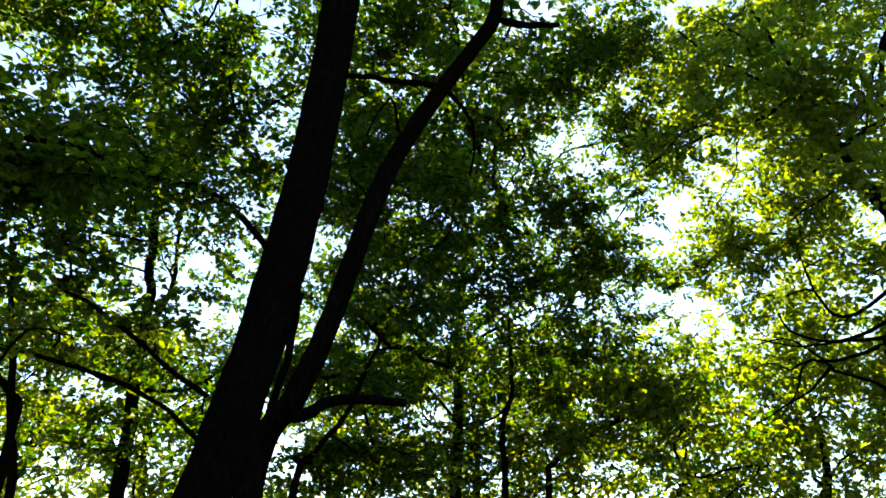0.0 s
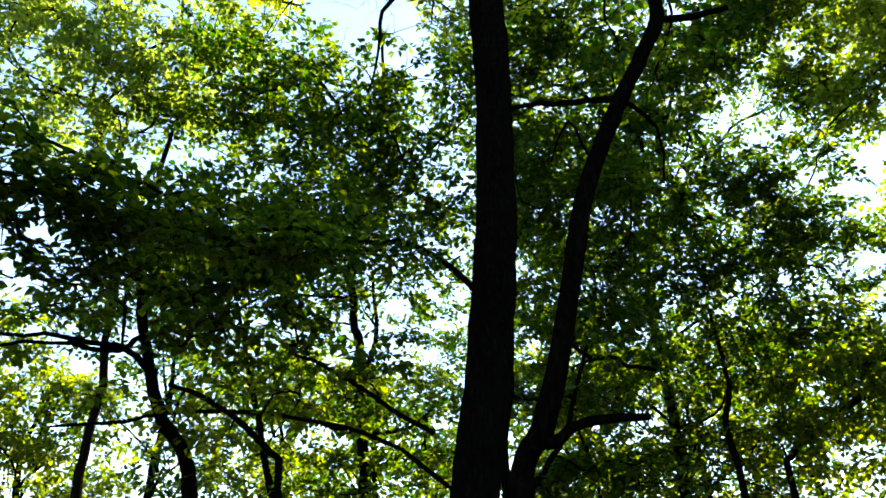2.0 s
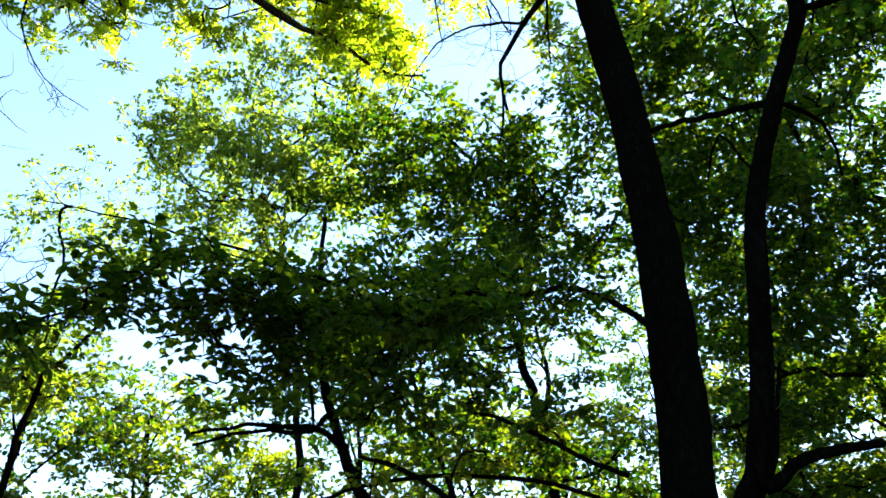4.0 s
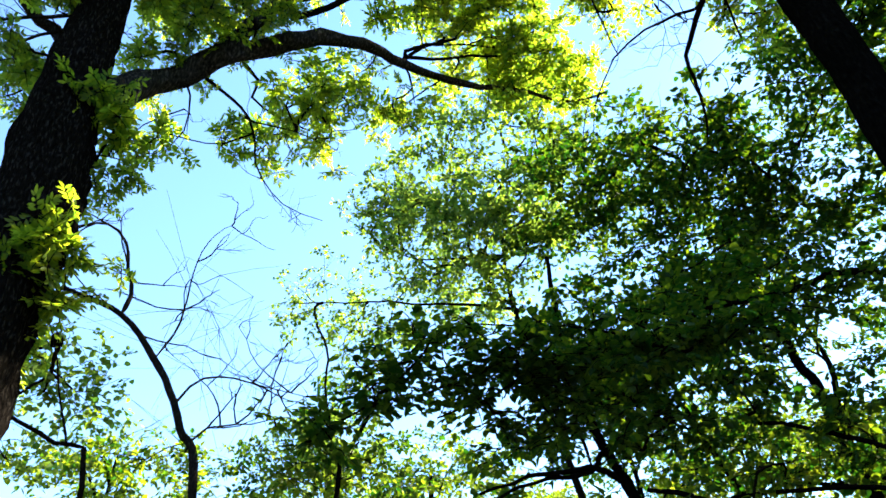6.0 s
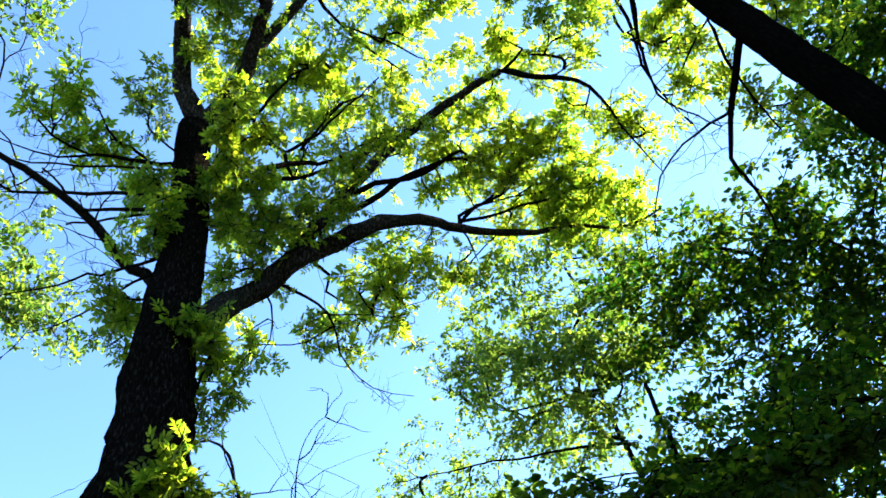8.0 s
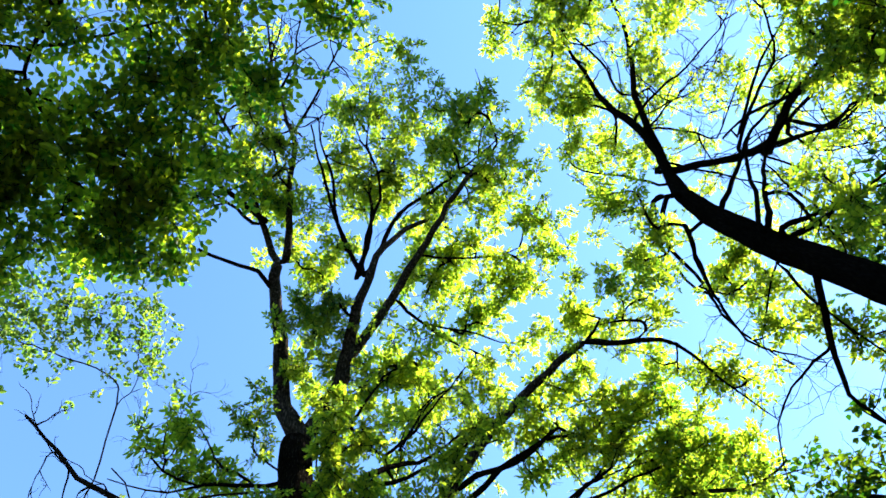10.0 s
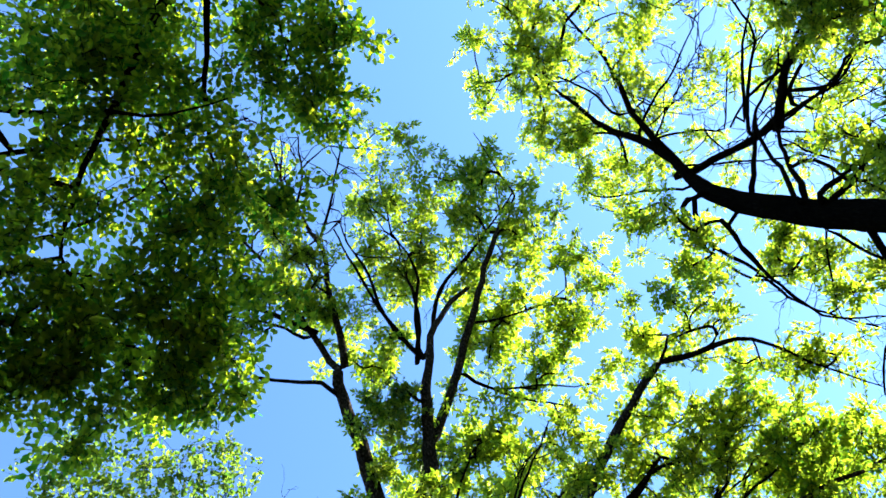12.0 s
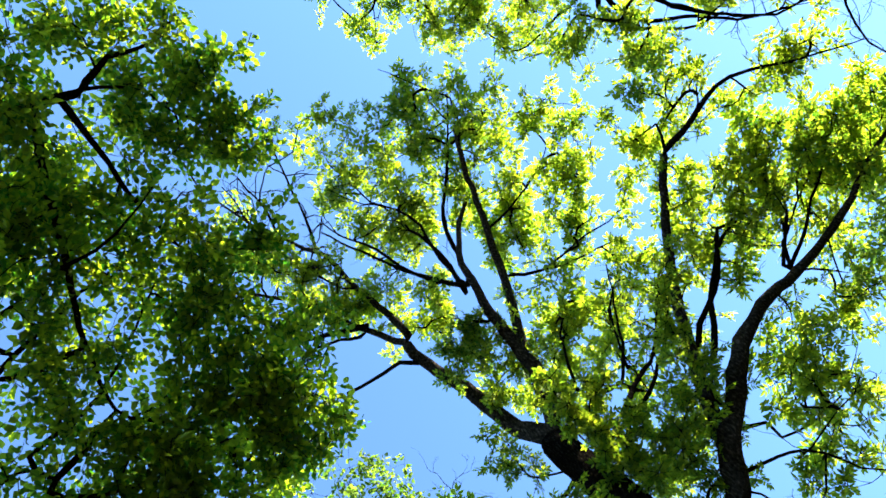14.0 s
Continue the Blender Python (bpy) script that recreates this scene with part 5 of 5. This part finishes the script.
# ---- sunlit yellow-green tree ----
t = Tree("sunlit_tree", "spreading tree with sunlit yellow-green leaves and crooked dark boughs", BARK_DARK_SHADED, LEAF_YELLOW, "simple", 0.14, 31)
t.stem([(8.83, 12.74, -0.15), (9.13, 12.53, 6.51), (9.32, 12.38, 9.16), (8.89, 12.7, 10.91), (8.57, 12.92, 12.58), (7.66, 13.48, 13.79), (6.6, 14.03, 15.19)], 0.20, 0.03, "trunk", "", 0.3)
t.stem([(8.63, 12.88, 12.3), (7.27, 13.24, 11.9), (6.42, 13.45, 11.84), (5.35, 13.69, 11.11), (4.41, 13.81, 10.49)], 0.06, 0.012)
t.stem([(9.14, 12.52, 6.96), (8.03, 12.67, 6.49), (7.05, 12.91, 6.39), (6.45, 12.99, 6.5)], 0.05, 0.012)
t.stem([(9.09, 12.55, 6.51), (7.86, 12.9, 6.1), (7.35, 12.97, 6.09), (6.78, 12.82, 5.15)], 0.05, 0.012)
t.stem([(9.55, 12.21, 10.75), (9.57, 12.19, 12.13), (9.39, 12.33, 13.59), (8.98, 12.63, 14.77), (8.56, 12.93, 15.53)], 0.07, 0.02)
t.stem([(9.26, 12.43, 7.65), (8.21, 13.15, 7.16), (7.78, 13.41, 9.09)], 0.05, 0.015)
t.stem([(7.74, 10.06, 7.45), (7.58, 10.14, 7.81), (7.26, 10.12, 8.46), (6.95, 9.99, 9.17), (6.61, 9.81, 9.88), (6.06, 9.6, 10.69), (5.56, 9.38, 11.39)], 0.095, 0.03)
t.stem([(7.63, 9.16, 9.17), (6.96, 9.51, 9.5), (6.36, 9.7, 9.89), (5.97, 9.86, 10.12), (4.96, 9.92, 10.77), (4.36, 9.82, 11.26)], 0.07, 0.015)
t.stem([(7.26, 8.61, 10.22), (7.18, 9.1, 9.8), (7.28, 9.31, 9.5)], 0.05, 0.03)
t.stem([(6.86, 9.85, 9.06), (6.66, 10.36, 8.69), (7.02, 10.42, 8.4), (6.48, 11.08, 8.06)], 0.05, 0.012)
t.stem([(6.3, 9.63, 9.76), (5.68, 10.32, 9.55), (4.85, 10.87, 9.55), (4.14, 11.42, 9.36), (3.69, 11.88, 9.1)], 0.055, 0.012)
t.stem([(7.59, 10.45, 5.92), (6.87, 11.15, 5.82), (6.33, 11.51, 6.1), (6.21, 11.59, 6.44)], 0.06, 0.015)
t.stem([(7.58, 10.63, 4.79), (7.15, 10.95, 5.1), (6.73, 11.24, 5.38), (6.26, 11.42, 5.91), (5.83, 11.77, 5.9)], 0.05, 0.012)
t.stem([(6.73, 11.24, 5.38), (6.48, 11.61, 5.07), (5.82, 12.2, 4.63)], 0.04, 0.01)
t.stem([(6, 9.64, 10.59), (5.33, 9.66, 11.1), (4.85, 9.66, 11.49)], 0.03, 0.01)
for c, r, n in (((6.97, 9.54, 7.83), 0.53, 9), ((6.5, 9.41, 8.47), 0.48, 7), ((6.11, 9.12, 9.13), 0.48, 7), ((5.74, 8.9, 9.63), 0.48, 7), ((6.83, 8.9, 8.78), 0.42, 6), ((4.92, 9.06, 9.96), 0.48, 7), ((6.39, 8.39, 9.68), 0.48, 7), ((4.64, 9.79, 9.32), 0.42, 6), ((4.08, 10.32, 8.95), 0.36, 4), ((7.13, 10.03, 6.88), 0.48, 7),):
    t.blob(c, r, n, hole=0.4)
for c, r, n in (((6.76, 12.54, 13.05), 2.49, 108), ((4.58, 13.14, 13.42), 1.61, 44), ((8.29, 11.72, 12.91), 2.20, 92), ((7.73, 13.69, 11.05), 1.91, 67), ((6.63, 15.2, 9.52), 1.17, 26), ((8.33, 14.61, 9.04), 2.05, 72), ((8.72, 12.65, 9.69), 1.52, 46), ((8.4, 14.65, 5.98), 1.80, 34), ((9.38, 13.67, 6.95), 1.66, 30), ((9.15, 14.46, 5.04), 1.52, 20), ((10.38, 12.36, 10.33), 2.64, 56), ((5.8, 13.52, 12.11), 1.61, 23)):
    t.blob(c, r, n, hole=0.4)
t.grow(6, 0.27, level=0.55, tilt=0.8)

# ---- airy tree further off ----
t = Tree("airy_tree", "airy tree with upright branches and pale spring leaves", BARK_TWIG, LEAF_PALE, "simple", 0.12, 37)
t.stem([(-8.26, 9.52, -0.15), (-8.41, 9.39, 5.82), (-8.66, 9.16, 7.6), (-8.79, 9.04, 9.41), (-8.79, 9.03, 11.22), (-8.5, 9.31, 13.14)], 0.09, 0.02, "trunk", "", 0.3)
t.stem([(-8.77, 9.05, 10.29), (-9.54, 8.38, 10.48), (-10.39, 7.64, 10.68), (-10.83, 6.99, 11.18)], 0.045, 0.01)
t.stem([(-8.79, 9.03, 11.22), (-9.33, 8.62, 12.47), (-10.02, 8.12, 13.12)], 0.04, 0.01)
t.stem([(-8.74, 9.08, 8.87), (-9.89, 7.97, 9.42), (-11.1, 6.55, 9.61), (-11.89, 5.46, 9.71)], 0.04, 0.01)
for c, r, n in (((-8.08, 8.3, 12.72), 1.70, 71), ((-9.54, 7.42, 12.18), 1.17, 33), ((-10.27, 7.81, 11.18), 1.17, 29), ((-10.61, 6.76, 11.58), 0.78, 12), ((-7.99, 9.89, 11.43), 1.43, 39), ((-10.06, 9.05, 10.28), 1.17, 29), ((-12.03, 6.4, 10.11), 0.91, 15), ((-11.89, 7.61, 9.28), 1.17, 20), ((-6.98, 8.82, 13.07), 1.30, 39), ((-12.44, 6.68, 6.88), 1.35, 23)):
    t.blob(c, r, n, hole=0.3)
for c, r, n in (((-7.67, 7.26, 9.25), 0.64, 13), ((-7.15, 7.49, 9.55), 0.64, 13), ((-7.69, 7.81, 8.71), 0.53, 9), ((-6.66, 7.99, 9.51), 0.53, 9), ((-8.24, 6.13, 9.56), 0.64, 12), ((-7.65, 6.41, 9.93), 0.64, 12), ((-8.58, 6.49, 8.92), 0.42, 5),):
    t.blob(c, r, n, hole=0.3)
t.grow(5, 0.22)

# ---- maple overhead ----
t = Tree("broadleaf_tree", "broad-leaved tree with dense dark boughs reaching overhead", BARK_GREY_SHADED, LEAF_MAPLE, "simple", 0.108, 41)
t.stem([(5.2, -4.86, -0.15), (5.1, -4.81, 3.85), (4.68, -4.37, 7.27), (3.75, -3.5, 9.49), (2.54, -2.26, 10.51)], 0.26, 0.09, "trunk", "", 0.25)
t.stem([(2.54, -2.26, 10.51), (2.35, -1.96, 10.49), (2.13, -1.52, 10.49)], 0.085, 0.05)
t.stem([(2.13, -1.52, 10.49), (2.27, -1.21, 10.58), (2.34, -1.02, 10.66), (2.31, -0.82, 10.77), (2.23, -0.54, 10.89), (2.24, -0.2, 10.98)], 0.05, 0.012)
t.stem([(2.18, -1.62, 10.46), (2.01, -1.2, 10.7), (1.73, -1, 10.92), (1.41, -0.9, 11.12)], 0.03, 0.01)
t.stem([(2.23, -1.73, 10.43), (1.59, -1.81, 10.62), (0.97, -1.91, 10.75), (0.26, -1.96, 10.85), (-0.33, -1.95, 10.91)], 0.05, 0.014)
t.stem([(2.32, -1.93, 10.37), (1.54, -2.48, 10.34), (0.7, -2.97, 10.23), (-0.28, -3.4, 10.04), (-1.04, -3.47, 9.87), (-1.74, -2.69, 9.96)], 0.06, 0.012)
t.stem([(0.68, -2.9, 10), (0.64, -2.31, 10.28), (0.82, -1.63, 10.51)], 0.03, 0.01)
t.stem([(0.26, -4.13, 9.81), (0.36, -3.68, 10.17), (0.43, -3.1, 10.53), (0.44, -2.33, 10.9), (0.61, -1.5, 11.18)], 0.045, 0.01)
t.stem([(0.81, -4.09, 10.01), (0.78, -3.46, 10.49), (0.99, -2.7, 10.92), (1.26, -2.16, 11.21), (1.34, -1.54, 11.51)], 0.04, 0.01)
t.stem([(-1.05, -4.38, 9.41), (-1.57, -3.89, 9.56), (-1.84, -3.41, 9.7), (-2, -2.87, 9.86), (-2.53, -2.35, 9.86)], 0.045, 0.01)
t.stem([(-0.6, -4.35, 9.58), (-0.61, -3.6, 10), (-0.42, -3.03, 10.3), (-0.07, -2.37, 10.57), (-0.41, -2.12, 10.69)], 0.035, 0.01)
t.stem([(-2.45, -2.27, 9.58), (-2.7, -2.26, 9.51), (-2.88, -2.3, 9.43)], 0.008, 0.004)
t.stem([(-2.38, -3.25, 9.79), (-2.35, -2.81, 10.06), (-2.48, -2.28, 10.28), (-2.88, -1.99, 10.33)], 0.035, 0.008)
t.stem([(-2.83, -2.46, 10.12), (-3.05, -2.47, 10.04)], 0.008, 0.004)
for c, r, n in (((1.96, -3.67, 10.77), 0.5, 7), ((1.92, -3.16, 10.95), 0.42, 5), ((1.87, -2.56, 11.13), 0.42, 5), ((1.93, -1.88, 11.25), 0.37, 4), ((1.79, -1.21, 11.37), 0.37, 4), ((1.78, -0.55, 11.41), 0.38, 4), ((1.71, -0.03, 11.42), 0.23, 2), ((1.16, -3.77, 10.55), 0.48, 7), ((1.1, -3.22, 10.75), 0.48, 7), ((1.09, -2.61, 10.93), 0.41, 5), ((1.07, -1.96, 11.07), 0.36, 4), ((1.05, -1.26, 11.17), 0.33, 3), ((0.88, -0.63, 11.23), 0.3, 3), ((0.79, -0.24, 11.25), 0.15, 2), ((0.38, -3.8, 10.18), 0.46, 7), ((0.3, -3.33, 10.36), 0.46, 7),):
    t.blob(c, r, n, hole=0.52)
for c, r, n in (((0.47, -2.77, 10.53), 0.34, 4), ((0.4, -2.28, 10.65), 0.29, 2), ((0.44, -1.68, 10.76), 0.29, 4), ((-0.12, -2.52, 10.61), 0.23, 2), ((-0.49, -1.66, 10.77), 0.26, 2), ((-0.35, -1.28, 10.82), 0.19, 2), ((-0.36, -3.87, 9.93), 0.45, 7), ((-0.35, -3.34, 10.14), 0.38, 5), ((-0.91, -3.22, 10.14), 0.33, 4), ((-0.75, -2.09, 10.47), 0.25, 2), ((-1.2, -2.55, 10.31), 0.28, 4), ((-1.29, -2.18, 10.39), 0.26, 4), ((-1.24, -1.77, 10.47), 0.21, 2), ((-1.07, -3.74, 9.49), 0.43, 7), ((-1.31, -3.32, 9.62), 0.37, 5), ((-1.64, -3.05, 9.66), 0.25, 2),):
    t.blob(c, r, n, hole=0.52)
for c, r, n in (((-1.58, -2.58, 9.82), 0.24, 2), ((-1.98, -2.29, 9.82), 0.27, 3), ((-2.27, -1.89, 9.83), 0.23, 2), ((-2.61, -1.82, 9.74), 0.16, 2), ((-2.33, -2.4, 9.7), 0.23, 2), ((-1.93, -1.97, 9.9), 0.17, 2), ((-1.8, -3.92, 9.5), 0.44, 7), ((-2.06, -3.5, 9.62), 0.37, 5), ((-2.47, -4, 9.28), 0.44, 7), ((-2.73, -3.62, 9.36), 0.37, 5), ((-2.5, -3.28, 9.58), 0.25, 2), ((-2.55, -2.72, 9.75), 0.16, 2), ((-2.65, -2.18, 9.87), 0.16, 2), ((-2.83, -1.95, 9.86), 0.12, 2), ((-2.23, -2.97, 9.77), 0.23, 2), ((2.77, -1.39, 10.11), 0.42, 6),):
    t.blob(c, r, n, hole=0.52)
for c, r, n in (((2.26, -1.89, 10.18), 0.42, 6), ((1.72, -2.4, 10.19), 0.42, 6), ((1.16, -2.91, 10.15), 0.42, 6), ((0.5, -3.47, 10.03), 0.42, 6), ((-0.17, -3.99, 9.83), 0.42, 6), ((-0.76, -4.44, 9.58), 0.42, 6), ((-1.26, -4.03, 9.73), 0.38, 5), ((-1.74, -3.53, 9.87), 0.28, 3), ((-2.06, -3.07, 9.98), 0.18, 2), ((3.11, -1.83, 10.12), 0.43, 6), ((2.53, -2.42, 10.19), 0.43, 6), ((1.81, -3.09, 10.18), 0.43, 6), ((1.06, -3.74, 10.07), 0.43, 6), ((0.22, -4.41, 9.84), 0.43, 6), ((-0.42, -4.87, 9.58), 0.43, 6), ((-1.61, -4.61, 9.6), 0.43, 6),):
    t.blob(c, r, n, hole=0.52)
for c, r, n in (((-0.87, -5.28, 9.3), 0.43, 6), ((-2.36, -2.98, 10.55), 0.3, 2), ((-2.29, -2.49, 10.71), 0.3, 2), ((-2.53, -2.14, 10.73), 0.28, 2), ((-2.89, -1.99, 10.65), 0.18, 2), ((-2.73, -2.69, 10.53), 0.19, 2), ((-2.93, -2.98, 10.38), 0.22, 2), ((-1.93, -1.7, 10.96), 0.25, 2), ((-1.75, -1.34, 11.05), 0.21, 2), ((-2.22, -2.02, 10.83), 0.25, 2), ((2.72, -1.13, 10.69), 0.37, 4), ((2.51, -0.61, 10.79), 0.33, 3), ((2.13, -0.29, 10.9), 0.33, 3), ((1.9, 0.12, 10.95), 0.25, 2), ((1.88, -0.96, 10.93), 0.33, 3), ((1.52, -0.6, 11.02), 0.29, 3),):
    t.blob(c, r, n, hole=0.52)
for c, r, n in (((1.45, -0.16, 11.04), 0.19, 2), ((1.62, -1.63, 10.9), 0.33, 3), ((1.12, -1.22, 11.03), 0.29, 3), ((0.71, -0.78, 11.12), 0.26, 2), ((0.52, -0.48, 11.15), 0.13, 2), ((0.99, -1.95, 10.94), 0.29, 3), ((0.57, -1.45, 11.06), 0.25, 2), ((1.38, -2.41, 10.79), 0.33, 3), ((-0.26, -1.77, 10.23), 0.2, 2), ((-0.39, -2.12, 10.15), 0.27, 2), ((-0.64, -1.76, 10.22), 0.2, 1), ((-1.31, -1.91, 10.12), 0.2, 3), ((-1.19, -2.22, 10.07), 0.24, 1), ((-0.69, -2.37, 10.08), 0.27, 2), ((-1.89, -2.14, 9.97), 0.2, 2), ((-1.71, -2.41, 9.94), 0.2, 2),):
    t.blob(c, r, n, hole=0.52)
for c, r, n in (((-2.4, -2.06, 9.87), 0.18, 2), ((-2.31, -2.33, 9.82), 0.18, 2), ((-2.65, -2.06, 9.79), 0.11, 2), ((-1.58, -2.72, 9.87), 0.24, 2), ((-0.94, -2.74, 9.95), 0.24, 2), ((-1.6, -1.98, 10.06), 0.16, 2), ((-0.24, -1.47, 10.8), 0.21, 2), ((-0.5, -1.24, 10.82), 0.19, 3), ((0.02, -1.7, 10.77), 0.21, 2), ((-0.28, -2.03, 10.71), 0.21, 2), ((-0.96, -1.89, 10.69), 0.26, 4), ((-1.59, -1.66, 10.64), 0.19, 3), ((-0.31, -1.06, 10.84), 0.14, 2),):
    t.blob(c, r, n, hole=0.52)
t.grow(9, 0.125, level=0.6, tilt=0.9, single=300)


# ---- far trees ----
t = Tree("distant_tree", "distant pale-green tree beyond the clearing", BARK_TWIG, LEAF_PALE, "simple", 0.13, 43, "distant trees")
t.stem([(-12.78, -2.32, -0.15), (-12.7, -2.75, 12.58), (-12.62, -3.14, 13.9), (-12.47, -3.7, 15.38)], 0.14, 0.04, "trunk", "", 0.3)
for c, r, n in (((-11.56, -3.31, 13.72), 1.66, 44), ((-11.79, -2.51, 13.67), 0.83, 10), ((-12.35, -2.2, 13.18), 0.97, 12), ((-11.66, -4.53, 13.23), 1.66, 30)):
    t.blob(c, r, n, hole=0.3)
for c, r, n in (((-6.6, -3.63, 17), 0.69, 7), ((-6.82, -4.51, 16.69), 0.83, 10), ((-6.35, -5.59, 16.55), 0.83, 10), ((-5.99, -6.5, 16.35), 0.83, 10), ((-5.87, -5.12, 16.9), 0.55, 4), ((-6.72, -6.41, 16.07), 0.83, 10), ((-7.25, -3.58, 16.71), 0.69, 7),):
    t.blob(c, r, n, hole=0.3)
t.grow(5, 0.4, 0.003)

t = Tree("distant_tree", "small distant tree with sparse yellow-green leaves", BARK_TWIG, LEAF_PALE, "simple", 0.12, 47, "distant trees")
t.stem([(-8.92, 1.66, -0.15), (-8.92, 1.62, 4.39), (-8.98, 1.25, 4.89), (-9.05, 0.57, 5.28), (-9.06, -0, 5.73)], 0.05, 0.02, "trunk", "", 0.3)
t.stem([(-8.97, 1.32, 4.83), (-9.01, 1.04, 5.95), (-9.04, 0.71, 6.7)], 0.018, 0.006)
for c, r, n in (((-10.4, 0.96, 6.57), 0.75, 14), ((-10.49, 1.58, 6.21), 0.56, 6), ((-10.85, 1.17, 5.44), 0.84, 9), ((-11.15, 0.26, 6.22), 1.17, 20)):
    t.blob(c, r, n, hole=0.3)
t.grow(4, 0.35)

# ---- woodland behind ----
def woodland(name, label, leaf_mat, seed, height, size):
    w = Tree(name, label, BARK_DARK_SHADED, leaf_mat, "simple", size, seed, "woodland trees")
    w.stem([(0, 0, -0.15), (0.1, 0.2, height * 0.3), (-0.3, 0.1, height * 0.6), (0.1, 0, height * 0.9)], 0.17, 0.03, "trunk", "", 0.4)
    g = np.random.default_rng(seed)
    for k in range(13):
        z = height * (0.2 + 0.75 * k / 12)
        a, d = k * 2.4, height * 0.27 * (1 - 0.5 * k / 12)
        w.stem([(0, 0, z * 0.85), (d * 0.5 * math.cos(a), d * 0.5 * math.sin(a), z), (d * math.cos(a), d * math.sin(a), z + 0.2)], 0.05, 0.012)
        w.blob((d * math.cos(a), d * math.sin(a), z), height * 0.16, 13, 0.6, 0.4)
    w.grow(6, 0.36, level=0.45, tilt=0.8)
    return w.root


WOODS = [woodland("woodland_tree", "leafy green woodland tree standing behind the others", LEAF_WOOD, 53, 9.5, 0.17),
         woodland("woodland_tree", "yellow-green woodland tree in full sun behind the others", LEAF_YELLOW, 59, 8.5, 0.17),
         woodland("woodland_tree", "dark-green woodland tree standing behind the others", LEAF_DEEP, 61, 11.0, 0.17)]
spots = []
for k in range(17):
    az, d = radians(-78 + 8.2 * k), 19.5 + 3.2 * math.sin(k * 2.3) + (k % 3) * 2.2
    spots.append((d * math.sin(az), d * math.cos(az), k))
for x, y, k in spots:
    if k < 3:
        WOODS[k].matrix_basis = pose(x, y, -0.15, 0, 0, 70 * k)
    else:
        copy_thing(WOODS[k % 3], pose(x, y, -0.15, 0, 0, 97 * k))
# unseen trees added to close the wood behind and cut sky light
for k in range(9):
    az, d = radians(75 + 21 * k), 13.5 + 1.5 * math.sin(k * 1.9)
    copy_thing(WOODS[(k * 2) % 3], pose(d * math.sin(az), d * math.cos(az), -0.15, 0, 0, 61 * k))
